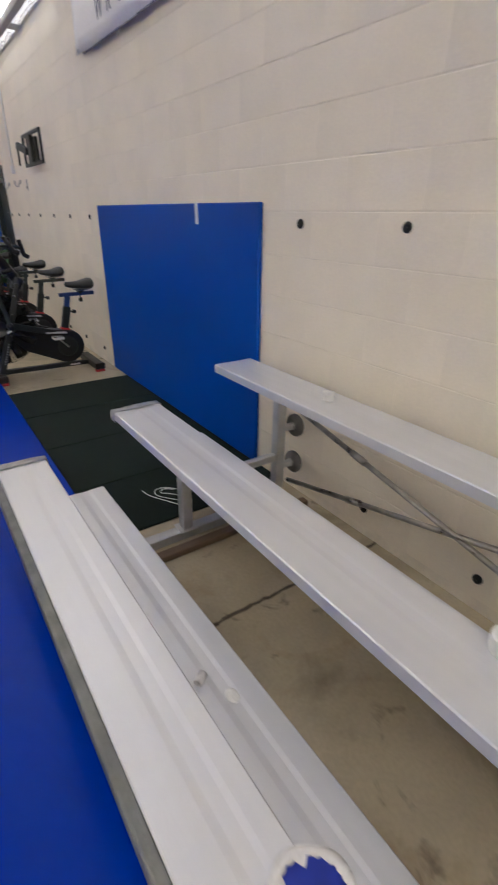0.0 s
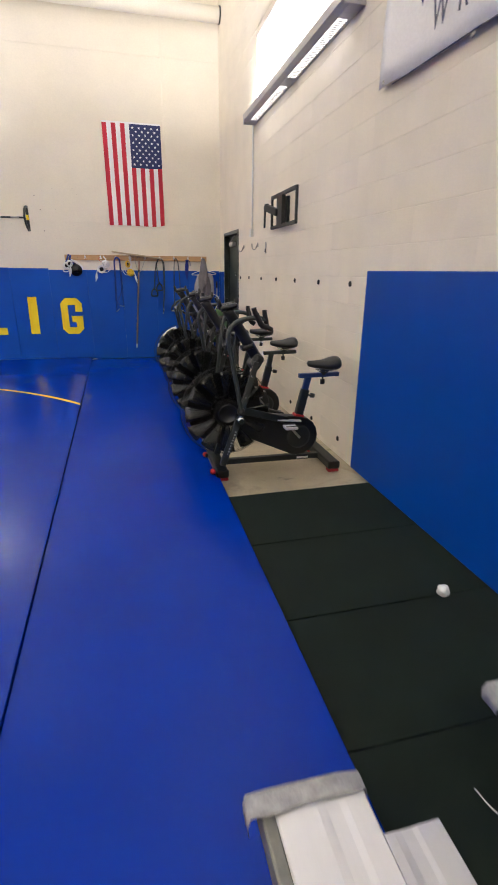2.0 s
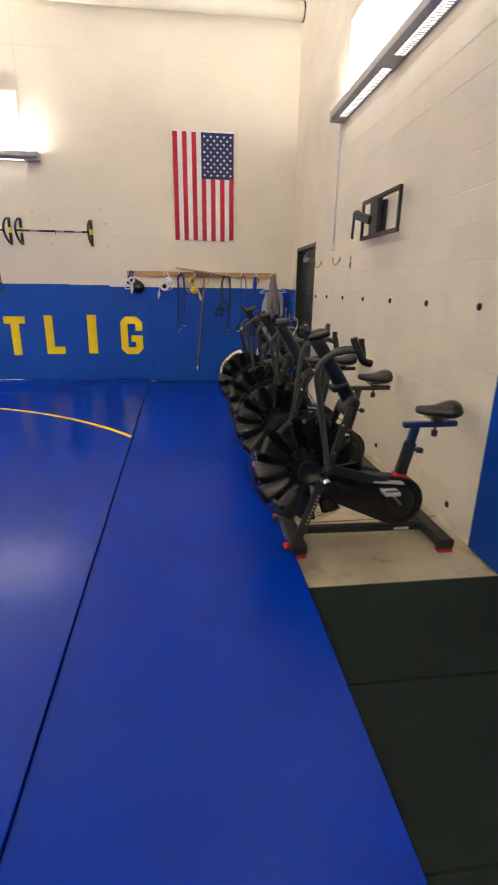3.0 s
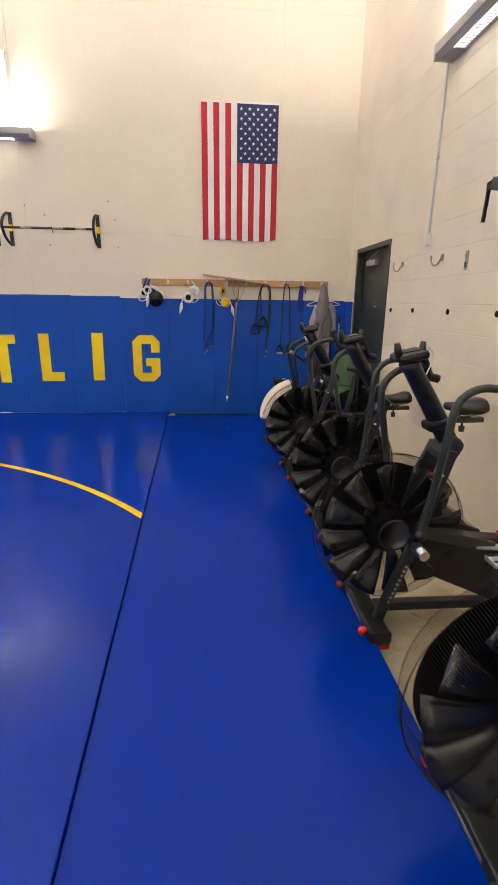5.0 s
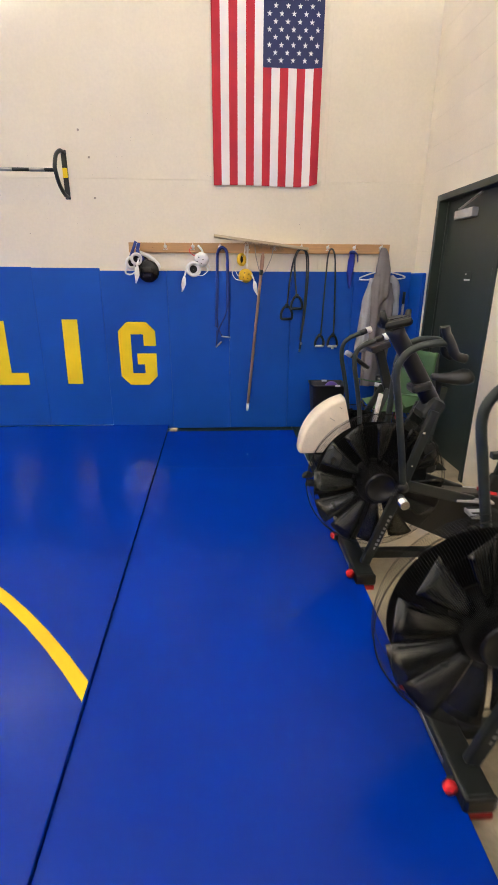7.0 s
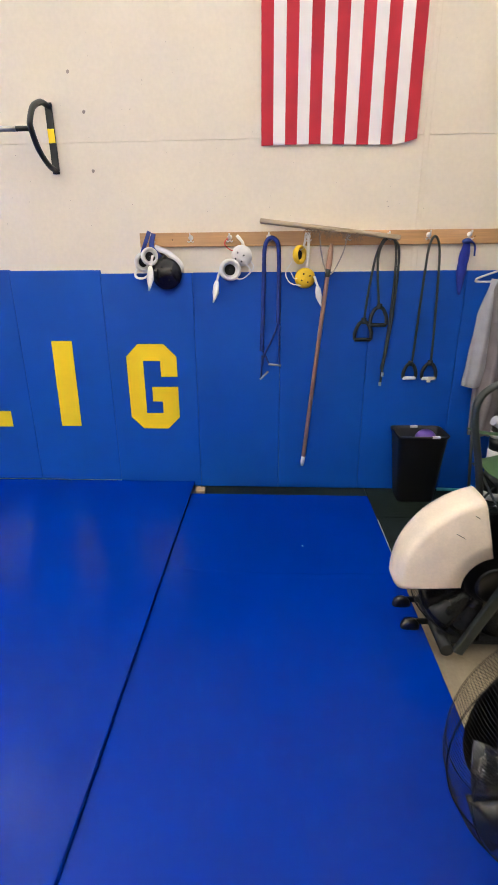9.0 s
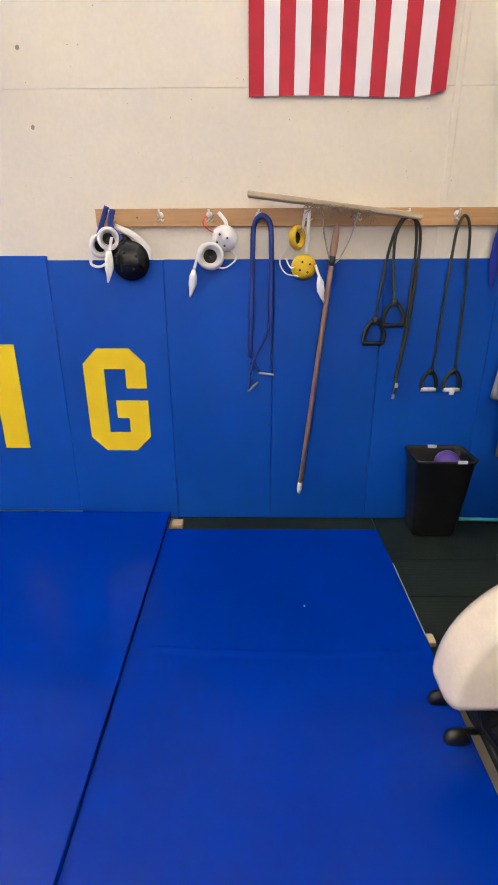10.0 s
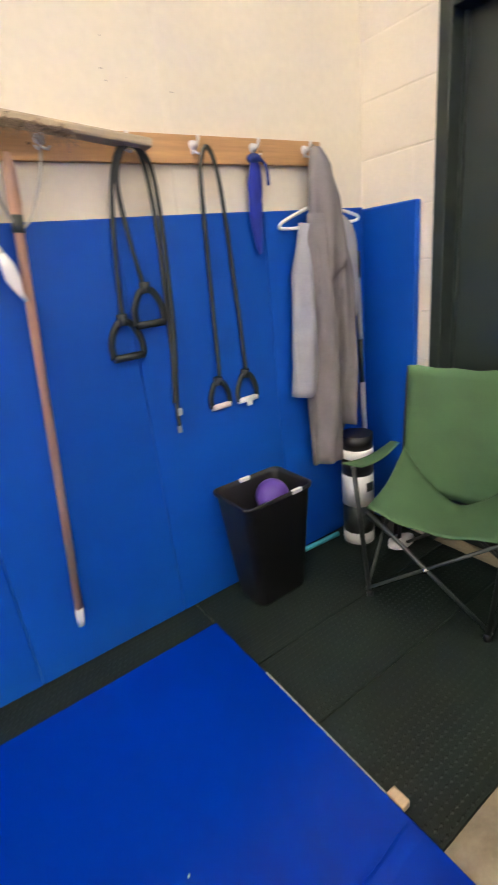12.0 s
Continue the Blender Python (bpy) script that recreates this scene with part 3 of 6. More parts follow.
# Large blue fold mat standing against the block wall.
fold = thing("fold_mat", "large blue vinyl gym mat standing against the block wall", "mat", (EAST - 0.001, 3.275, 0.012))
part("cover", bm_box((-0.026, -1.272, 0.004), (-0.001, 1.272, 1.523), 0.008, 3), M_FOLD, fold)
part("tape", bm_bar((-0.0275, -0.60, 1.405), (-0.0275, -0.595, 1.5265), 0.036, 0.002, 0, up=(1, 0, 0)), M_PAPER, fold, "strip of white tape")
part("tape", bm_box((-0.028, -0.615, 1.523), (-0.002, -0.578, 1.526)), M_PAPER, fold, "strip of white tape")

# ---- bleachers ----
def plank(parent, xa, xb, top, y0, y1, side=0.042):
    """Ribbed aluminium plank along y with turned-down edges."""
    t = 0.004
    pro = [(xa, top - side), (xa, top - 0.004), (xa + 0.004, top)]
    w = xb - xa
    u = xa + w * 0.5
    pro += [(u - 0.012, top), (u + 0.008, top - 0.0019), (u + 0.038, top - 0.0019), (u + 0.054, top)]
    pro += [(xb - 0.004, top), (xb, top - 0.004), (xb, top - side), (xb - t, top - side), (xb - t, top - 0.012), (xa + t, top - 0.012), (xa + t, top - side)]
    bm = bmesh.new()
    a = [bm.verts.new((x, y0, z)) for x, z in pro]
    b = [bm.verts.new((x, y1, z)) for x, z in pro]
    n = len(pro)
    for k in range(n):
        bm.faces.new((a[k], a[(k + 1) % n], b[(k + 1) % n], b[k]))
    bmesh.ops.triangle_fill(bm, edges=[e for e in bm.edges if all(v in set(a) for v in e.verts)], use_beauty=True)
    bmesh.ops.triangle_fill(bm, edges=[e for e in bm.edges if all(v in set(b) for v in e.verts)], use_beauty=True)
    return part("plank", bm, M_ALU, parent, "ribbed bare aluminium plank", smooth=False)


B0, B1 = -2.65, 1.935
bleachers = thing("bleachers", "three-row bare aluminium bleachers on wheels by the block wall", "bleachers")
seat1 = plank(bleachers, 0.164, 0.372, 0.442, B0, B1)
plank(bleachers, 0.380, 0.624, 0.205, B0, B1 - 0.008)
seat2 = plank(bleachers, 0.728, 0.968, 0.585, B0, B1 + 0.03)
plank(bleachers, 0.976, 1.216, 0.36, B0, B1)
plank(bleachers, 1.302, 1.540, 0.742, B0, B1 - 0.005)


def wrap_end(parent, xa, xb, top, y):
    """Grey film wound round the end of a plank, in loose folds."""
    bm = bmesh.new()
    rows = []
    r = random.Random(int(top * 1000))
    path = [(xa - 0.006, top - 0.05), (xa - 0.008, top - 0.02), (xa - 0.003, top + 0.003), (xa + 0.05, top + 0.004), ((xa + xb) / 2, top + 0.004), (xb - 0.05, top + 0.004),
            (xb + 0.003, top + 0.003), (xb + 0.008, top - 0.02), (xb + 0.006, top - 0.05)]
    for dy in (-0.040, -0.028, -0.014, 0.0, 0.008):
        rows.append([bm.verts.new((x + r.uniform(-1, 1) * 0.002, y + dy + r.uniform(-1, 1) * 0.005, z + r.uniform(0, 1) * 0.003)) for x, z in path])
    rows.append([bm.verts.new((x, y + 0.010, z - 0.03 if 2 <= i <= 6 else z)) for i, (x, z) in enumerate(path)])
    for a, b in zip(rows, rows[1:]):
        for i in range(len(path) - 1):
            bm.faces.new((a[i], a[i + 1], b[i + 1], b[i])).smooth = True
    thicken(bm, 0.0015)
    part("end_wrap", bm, M_TAPE, parent, "grey plastic film wrapped round the plank end")


wrap_end(seat1, 0.112, 0.372, 0.442, B1)
wrap_end(seat2, 0.728, 0.968, 0.585, B1 + 0.03)
# Foam edge guard along the front of the lowest seat.
bm = bm_box((0.134, B0, 0.372), (0.1645, B1 + 0.004, 0.4395), 0.007, 3)
part("edge_guard", bm, M_GUARD, seat1, "worn grey foam guard along the front edge")
for y in (1.57, -0.48, -2.45):
    def post(x, z1, z0=0.05):
        part("post", bm_box((x - 0.026, y - 0.026, z0), (x + 0.026, y + 0.026, z1), 0.004), M_ALU2, bleachers)
    post(0.25, 0.40)
    post(0.905, 0.545)
    post(1.475, 0.70)
    part("base_beam", bm_box((0.22, y - 0.03, 0.004), (1.51, y + 0.03, 0.052), 0.005), M_ALU2, bleachers)
    part("foot_plate", bm_box((0.86, y - 0.045, 0.05), (0.95, y + 0.045, 0.058), 0.001), M_ALU2, bleachers)
    part("cross_rail", bm_box((0.905, y - 0.018, 0.275), (1.45, y + 0.018, 0.315), 0.004), M_ALU2, bleachers)
    # Low dull brown bar across the floor beside each base beam.
    part("brown_bar", bm_box((0.35, y - 0.135, 0.001), (1.6, y - 0.085, 0.035), 0.004), M_BROWNBAR, bleachers, "low dull brown bar across the floor")
    for z in (0.455, 0.235):
        w = part("wheel", bm_lathe([(0.001, -0.018), (0.022, -0.02), (0.026, -0.014), (0.055, -0.016), (0.062, -0.008), (0.062, 0.008), (0.055, 0.016), (0.026, 0.014), (0.022, 0.02), (0.001, 0.018)],
                                   "X", 24, (1.578, y - 0.01, z)), M_WHEEL, bleachers, "worn grey rubber transport wheel")
        part("hub", bm_lathe([(0.001, -0.026), (0.02, -0.025), (0.024, -0.019)], "X", 16, (1.578, y - 0.01, z)), M_STEEL, w)
        part("fork", bm_bar((1.495, y - 0.01, z), (1.60, y - 0.01, z), 0.03, 0.03, 0.004), M_ALU2, w)
for (ya, za), (yb, zb) in (((1.55, 0.59), (-0.48, 0.148)), ((1.55, 0.137), (-0.48, 0.612)), ((-0.48, 0.59), (-2.45, 0.148)), ((-0.48, 0.137), (-2.45, 0.612))):
    part("brace", bm_tube([(1.535, ya, za), (1.535, yb, zb)], 0.0125, 10), M_BRACE, bleachers, "round steel diagonal brace")
    m1 = Vector((1.535, ya + (yb - ya) * 0.22, za + (zb - za) * 0.22))
    m2 = Vector((1.535, ya + (yb - ya) * 0.26, za + (zb - za) * 0.26))
    part("sleeve", bm_tube([m1, m2], 0.0165, 10), M_BRACE, bleachers)

# Small things on and around the bleachers.
patch = thing("lid", "round blue lid under torn white tape on the lowest seat", "lid", (0.345, 0.022, 0.4425))
part("disc", bm_lathe([(0.001, 0.005), (0.064, 0.005), (0.067, 0.003), (0.067, 0), (0.001, 0)], "Z", 36), M_BLUECLOTH, patch)
bm = bmesh.new()
rows = []
for k in range(49):
    a = 2 * math.pi * (k % 48) / 48
    jag = 0.013 * (1 if (k % 48) in (9, 10, 16, 17, 25, 38) else 0) + 0.0025 * math.sin(k * 2.3 if k < 48 else 0)
    rows.append([bm.verts.new((r * math.cos(a), r * math.sin(a), z)) for r, z in ((0.062 - jag, 0.0062), (0.072, 0.009), (0.079, 0.005), (0.083 + 0.003 * math.sin(a * 5), 0.0006))])
for a, b in zip(rows, rows[1:]):
    for i in range(3):
        bm.faces.new((a[i], b[i], b[i + 1], a[i + 1])).smooth = True
thicken(bm, 0.0008)
part("torn_tape", bm, M_PAPER, patch, "ragged ring of white tape")
roll = thing("tape_roll", "small white athletic tape roll on the top seat", "tape roll", (1.44, 1.19, 0.743))
part("roll", bm_lathe([(0.012, 0), (0.026, 0), (0.027, 0.008), (0.021, 0.016), (0.027, 0.024), (0.027, 0.036), (0.012, 0.036), (0.012, 0)], "Z", 20), M_WHITE, roll)
roll2 = thing("tape_roll", "white athletic tape roll on the middle seat", "tape roll", (0.955, 0.075, 0.586))
part("roll", bm_lathe([(0.018, 0), (0.036, 0), (0.037, 0.004), (0.037, 0.038), (0.036, 0.042), (0.018, 0.042), (0.018, 0)], "Z", 24), M_WHITE, roll2)
core = thing("cardboard_core", "small empty tape core lying on the foot plank", "cardboard core", (0.478, 0.655, 0.205), rz=35)
part("core", bm_lathe([(0.011, -0.019), (0.0135, -0.019), (0.0135, 0.019), (0.011, 0.019), (0.011, -0.019)], "X", 18, (0, 0, 0.014)), M_PAPER, core)
wad = thing("tape_scrap", "flattened white scrap of tape on the foot plank", "tape", (0.53, 0.56, 0.206))
bm = bmesh.new()
bmesh.ops.create_icosphere(bm, subdivisions=2, radius=0.02, matrix=Matrix.Diagonal((1, 1.3, 0.35, 1)))
for v in bm.verts:
    v.co *= 1 + 0.15 * noise.noise(v.co * 90)
    v.co.z += 0.006
part("scrap", bm, M_WHITE, wad)
for at, lab in (((1.367, 2.926, 0.012), "crumpled white tape ball on the rubber mat"), ((0.18, 1.37, 0.038), "small white tape scrap on the blue mat"), ((0.05, 9.33, 0.038), "tiny white tape scrap on the blue strip mat")):
    b = thing("tape_ball", lab, "tape ball", at)
    bm = bmesh.new()
    rr = 0.03 if at[0] > 1 else (0.014 if at[1] < 5 else 0.0032)
    bmesh.ops.create_icosphere(bm, subdivisions=3, radius=rr)
    for v in bm.verts:
        v.co *= 1 + 0.22 * noise.noise(v.co * 60) + 0.06 * noise.noise(v.co * 200)
        v.co.z += rr * 0.9
    part("ball", bm, M_WHITE, b, smooth=False)
cable = thing("cable", "thin white charging cable coiled on the rubber mat", "cable", (0.98, 1.9, 0.0125))
path = smooth_path([(-0.10, 0.17, 0.004), (-0.085, 0.10, 0.003), (-0.03, 0.0, 0.003), (0.03, -0.10, 0.003), (0.06, -0.12, 0.004), (0.10, -0.05, 0.003), (0.09, 0.06, 0.003), (0.03, 0.13, 0.003),
                    (-0.03, 0.14, 0.003), (-0.05, 0.08, 0.004), (0.0, 0.0, 0.006), (0.05, -0.055, 0.006), (0.065, -0.02, 0.006), (0.03, 0.04, 0.006), (-0.02, 0.09, 0.006),
                    (0.01, 0.115, 0.008), (0.06, 0.08, 0.008)], 8)
part("cord", bm_tube(path, 0.0026, 6), M_WHITE, cable)
part("plug", bm_bar((0.05, -0.155, 0.006), (0.032, -0.118, 0.005), 0.012, 0.007, 0.002), M_WHITE, cable)

# ---- fittings on the block wall ----
for k, y in enumerate((8.62, 8.10, 7.46, 6.815, 6.16, 5.51, 4.855, 1.70, 1.07, 0.44, -0.2)):
    b = thing("wall_bumper", "round black rubber plug on the block wall", "wall plug", (EAST - 0.001, y, 1.437 if k else 1.43), "wall plugs")
    part("plug", bm_lathe([(0.001, -0.010), (0.016, -0.010), (0.021, -0.006), (0.022, 0.0)], "X", 18), M_DARK, b)
for y in (6.142, 5.50, 4.87, 1.705, 1.093, 0.474, -0.15):
    b = thing("wall_bumper", "round black rubber plug low on the block wall", "wall plug", (EAST - 0.001, y, 0.15), "wall plugs")
    part("plug", bm_lathe([(0.001, -0.010), (0.016, -0.010), (0.021, -0.006), (0.022, 0.0)], "X", 18), M_DARK, b)

conduit = thing("conduit", "thin white electrical conduit running down to a small box", "conduit", (EAST - 0.012, 7.92, 0))
part("pipe", bm_tube([(0, 0, 2.04), (0, 0, 3.24)], 0.010, 10), M_WHITE, conduit)
part("box", bm_box((-0.028, -0.03, 1.955), (0.011, 0.03, 2.05), 0.004), M_WHITE, conduit)
part("clip", bm_box((-0.012, -0.02, 2.60), (0.011, 0.02, 2.615), 0.002), M_WHITE, conduit)
for y in (8.44, 7.66):
    hk = thing("wall_hook", "curved steel storage hook screwed to the block wall", "hook", (EAST - 0.001, y, 1.80), "steel wall hooks")
    part("plate", bm_box((-0.006, -0.03, 0.02), (0, 0.02, 0.07), 0.002), M_STEEL, hk)
    part("hook", bm_tube(smooth_path([(-0.006, -0.01, 0.055), (-0.02, -0.005, 0.02), (-0.036, 0.01, -0.01), (-0.056, 0.03, -0.008), (-0.068, 0.042, 0.025), (-0.068, 0.045, 0.06)]), 0.007, 8), M_STEEL, hk)
br = thing("wall_bracket", "small steel mounting bracket on the block wall", "bracket", (EAST - 0.001, 7.28, 1.73))
part("plate", bm_box((-0.005, -0.022, 0), (0, 0.022, 0.13), 0.002), M_STEEL, br)
part("slot", bm_box((-0.012, -0.009, 0.015), (-0.005, 0.009, 0.055), 0.002), M_BLACK, br)

tv = thing("tv_mount", "empty black steel television wall mount with folded arm", "tv mount", (EAST - 0.001, 6.41, 2.125))
FX = -0.075
for z in (-0.15, 0.15):
    part("rail", bm_box((FX - 0.015, -0.42, z - 0.016), (FX + 0.015, 0.39, z + 0.016), 0.003), M_BLACK, tv)
for y in (-0.42, 0.02, 0.385):
    part("upright", bm_box((FX - 0.012, y - 0.014, -0.165), (FX + 0.012, y + 0.014, 0.165), 0.003), M_BLACK, tv)
part("wall_plate", bm_box((-0.03, 0.0, -0.13), (0, 0.16, 0.13), 0.003), M_BLACK, tv)
part("centre_plate", bm_box((FX - 0.02, -0.02, -0.14), (FX + 0.02, 0.16, 0.14), 0.004), M_BLACK, tv)
part("arm", bm_bar((FX - 0.02, 0.12, -0.02), (FX - 0.06, 0.42, 0.06), 0.05, 0.07, 0.006), M_BLACK, tv)
part("arm", bm_bar((FX - 0.06, 0.36, 0.07), (FX - 0.05, 0.50, 0.06), 0.03, 0.045, 0.006), M_BLACK, tv)
part("hook_bar", bm_bar((FX - 0.05, 0.49, 0.07), (FX - 0.05, 0.51, -0.14), 0.02, 0.02, 0.003), M_BLACK, tv)

# Vinyl banner.
banner = thing("banner", "white vinyl team banner with dark lettering, sagging along its bottom", "banner", (EAST - 0.012, 4.55, 2.605))
bm = bmesh.new()
rows = []
W, HB, nu, nv = 2.75, 1.15, 36, 10
for i in range(nu + 1):
    y = -W * i / nu
    sag = -0.012 * math.sin(math.pi * min(1, i / nu)) + 0.02 * math.exp(-((i - 1) / 2.0) ** 2)
    rows.append([bm.verts.new((-0.018 - 0.006 * math.sin(i * 0.55 + j * 0.3) * (1 - j / nv) - 0.012 * (1 - j / nv), y + 0.02 * (1 - j / nv) * (1 if i < 2 else 0), sag * (1 - j / nv) + HB * j / nv)) for j in range(nv + 1)])
for a, b in zip(rows, rows[1:]):
    for j in range(nv):
        bm.faces.new((a[j], a[j + 1], b[j + 1], b[j])).smooth = True
thicken(bm, 0.002)
part("sheet", bm, M_BANNER, banner)
part("hem", bm_tube([(-0.02 - 0.012, -W * i / nu, -0.012 * math.sin(math.pi * i / nu) + 0.002) for i in range(2, nu + 1)], 0.004, 6), M_INK, banner, "dark bottom hem")
y = -0.55
for ch in "WREST":
    bm = bm_text(ch, 0.215, 0.001)
    bmesh.ops.scale(bm, vec=(0.62, 1, 1), verts=bm.verts)
    bmesh.ops.transform(bm, matrix=Matrix.Translation((-0.052, y, 0.105)) @ pose(0, 0, 0, 90, 0, -90), verts=bm.verts)
    part("letter", bm, M_INK, banner, "dark printed letter")
    y -= 0.215
part("emblem", bm_poly([(-0.30, 0.55), (-0.44, 0.26), (-0.47, 0.36), (-0.62, 0.52), (-0.75, 0.62), (-0.6, 0.8)], 0.001, "YZ", -0.05), M_INKBLUE, banner, "plain dark blue shape")
part("emblem", bm_poly([(-0.33, 0.62), (-0.40, 0.50), (-0.50, 0.62), (-0.45, 0.8)], 0.001, "YZ", -0.0515), M_GOLD, banner, "plain gold shape")
for y in (-0.05, -0.9, -1.75):
    part("grommet", bm_lathe([(0.006, -0.002), (0.012, -0.003), (0.014, 0)], "X", 14, (-0.04, y, 0.035 if y > -0.1 else -0.03)), M_STEEL, banner)

# ---- flag ----
FW, FH = 0.903, 1.472
flag = thing("flag", "red, white and blue striped flag with stars hung upright", "flag", (-0.196, NORTH - 0.006, 2.218))


def cloth(x, z):
    """How far the cloth stands off the wall."""
    return -0.007 - 0.003 * math.sin(x * 9 + z * 2.2) * (1 - z / FH) - 0.0006 * math.sin(x * 23 + z * 3) * (1 - z / FH) - 0.010 * max(0, x - 0.75) * (1 - z / FH)


def hem(x):
    return 0.012 * math.sin(x * 5 + 0.4) * 0.5 + (0.028 * max(0, (x - 0.72) / 0.18) ** 2)


def cloth_strip(xa, xb, za, zb, nx, nz, lift=0.0):
    bm = bmesh.new()
    g = []
    for i in range(nx + 1):
        x = xa + (xb - xa) * i / nx
        col = []
        for j in range(nz + 1):
            z = za + (zb - za) * j / nz
            k = 1 - z / FH
            col.append(bm.verts.new((x - 0.012 * k + 0.012 * (1 - k) * -1, cloth(x, z) - lift, z + hem(x) * max(0, k))))
        g.append(col)
    for a, b in zip(g, g[1:]):
        for j in range(nz):
            bm.faces.new((a[j], a[j + 1], b[j + 1], b[j])).smooth = True
    thicken(bm, 0.0012)
    for f in bm.faces:
        f.smooth = False
    return bm


SW = FW / 13
CZ = FH * 0.585
for k in range(13):
    part("stripe", cloth_strip(k * SW, (k + 1) * SW, 0, FH if k < 6 else CZ, 3, 24), M_FLAGR if k % 2 == 0 else M_FLAGW, flag, smooth=False)
part("canton", cloth_strip(6 * SW, FW, CZ, FH, 6, 10), M_FLAGB, flag, "dark blue starred field", smooth=False)
part("header", cloth_strip(0, FW, FH, FH + 0.022, 6, 1), M_FLAGW, flag, "white canvas heading", smooth=False)
star = [(0.0215 * (1 if k % 2 == 0 else 0.4) * math.sin(math.pi * k / 5), 0.0215 * (1 if k % 2 == 0 else 0.4) * math.cos(math.pi * k / 5)) for k in range(10)]
first = None
for j in range(11):
    for i in range(9):
        if (i + j) % 2:
            continue
        x = 6 * SW + (FW - 6 * SW) * (i + 1) / 10
        z = CZ + (FH - CZ) * (j + 1) / 12
        if first is None:
            first = part("star", bm_poly(star, 0.0006, "XZ", 0), M_FLAGW, flag)
            star_mesh = first.data
            first.matrix_basis = pose(x - 0.012, cloth(x, z) - 0.0012, z)
        else:
            shared("star", star_mesh, flag, pose(x - 0.012, cloth(x, z) - 0.0012, z))

# ---- coat rail and what hangs from it ----
RAILY = NORTH - 0.022
rail = thing("coat_rail", "varnished oak coat rail with pale hooks on the wall", "coat rail", (0, NORTH, 0))
part("board", bm_box((-0.978, -0.022, 1.672), (1.398, -0.001, 1.756), 0.004), M_OAK, rail)
HOOKS = [-0.897 + 0.2455 * k for k in range(10)]
for x in HOOKS:
    h = part("hook", bm_tube(smooth_path([(x, -0.022, 1.725), (x, -0.045, 1.722), (x, -0.058, 1.735), (x, -0.06, 1.748)]), 0.005, 8), M_WHITE, rail, "small pale coat hook")
    part("hook_base", bm_lathe([(0.001, -0.012), (0.012, -0.010), (0.016, 0)], "Y", 14, (x, -0.022, 1.725)), M_WHITE, h)
    for s in (-1, 1):
        part("prong", bm_tube(smooth_path([(x, -0.026, 1.708), (x + s * 0.012, -0.036, 1.698), (x + s * 0.02, -0.042, 1.705)]), 0.0035, 6), M_WHITE, h)
for x in (-0.77, 0.30, 1.10):
    part("screw", bm_lathe([(0.001, -0.001), (0.004, 0)], "Y", 10, (x, -0.0225, 1.714)), M_DARK, rail)


def ear_cup(parent, at, r, material, tilt=(0, 0, 0), hollow=True):
    """Padded ear cup, dished, seen from the rim side when hollow."""
    bm = bm_lathe([(0.001, 0.02), (r * 0.5, 0.018), (r * 0.8, 0.008), (r, -0.006), (r * 1.0, -0.018), (r * 0.86, -0.026), (r * 0.66, -0.022), (r * 0.55, -0.006), (0.001, 0.002)], "Y", 22)
    if not hollow:
        bmesh.ops.scale(bm, vec=(1, -1, 1), verts=bm.verts)
    bmesh.ops.transform(bm, matrix=pose(*at, *tilt), verts=bm.verts)
    cup = part("ear_cup", bm, material, parent)
    for k in range(4):
        a = k * math.pi / 2 + 0.5
        b2 = bm_lathe([(0.001, -0.001), (0.005, 0)], "Y", 8, (r * 0.45 * math.cos(a), -0.021 if not hollow else -0.001, r * 0.45 * math.sin(a)))
        bmesh.ops.transform(b2, matrix=pose(*at, *tilt), verts=b2.verts)
        part("vent", b2, M_DARK, cup)
    if hollow:
        b2 = bm_lathe([(0.001, -0.0045), (r * 0.5, -0.0095)], "Y", 18)
        bmesh.ops.transform(b2, matrix=pose(*at, *tilt), verts=b2.verts)
        part("lining", b2, M_DARK, cup)
    return cup


def strap(parent, pts, w=0.010, material=None, label=""):
    part("strap", bm_tube(smooth_path(pts), w, 8, flat=0.22, up=(0, 1, 0)), material or M_WHITE, parent, label)


def chin_cup(parent, x, y, z, lean):
    strap(parent, [(x, y, z), (x + lean * 0.6, y - 0.01, z - 0.05)], 0.006)
    bm = bm_tube([(x + lean * 0.6, y - 0.01, z - 0.05), (x + lean * 0.75, y - 0.014, z - 0.075), (x + lean * 0.9, y - 0.014, z - 0.11), (x + lean * 1.2, y - 0.012, z - 0.145), (x + lean * 1.5, y - 0.012, z - 0.165)],
                 [0.008, 0.016, 0.018, 0.008, 0.004], 10, flat=0.5, up=(0, 1, 0))
    part("chin_cup", bm, M_WHITE, parent)


hy = -0.055
hg = thing("wrestling_headgear", "white and black wrestling headgear hanging from the rail", "headgear", (-0.88, NORTH, 1.545), "headgear")
hg.scale = (1.28, 1.1, 1.28)
ear_cup(hg, (-0.065, hy, 0.03), 0.045, M_WHITE, (0, 25, 35))
ear_cup(hg, (-0.025, hy - 0.02, 0.055), 0.043, M_WHITE, (0, -20, 30))
ear_cup(hg, (0.055, hy - 0.015, -0.025), 0.075, M_GLOSSBLACK, (0, 0, 0), False)
ear_cup(hg, (0.02, hy, 0.02), 0.055, M_GLOSSBLACK, (0, 0, 20), False)
strap(hg, [(0.0, hy, 0.16), (-0.01, hy - 0.01, 0.10), (0.03, hy - 0.02, 0.05)], 0.012, M_NAVY)
strap(hg, [(-0.02, hy, 0.17), (-0.05, hy, 0.10), (-0.07, hy, 0.05)], 0.010, M_NAVY)
strap(hg, [(0.0, hy + 0.01, 0.10), (0.07, hy, 0.07), (0.125, hy, 0.02), (0.125, hy, -0.02)], 0.012)
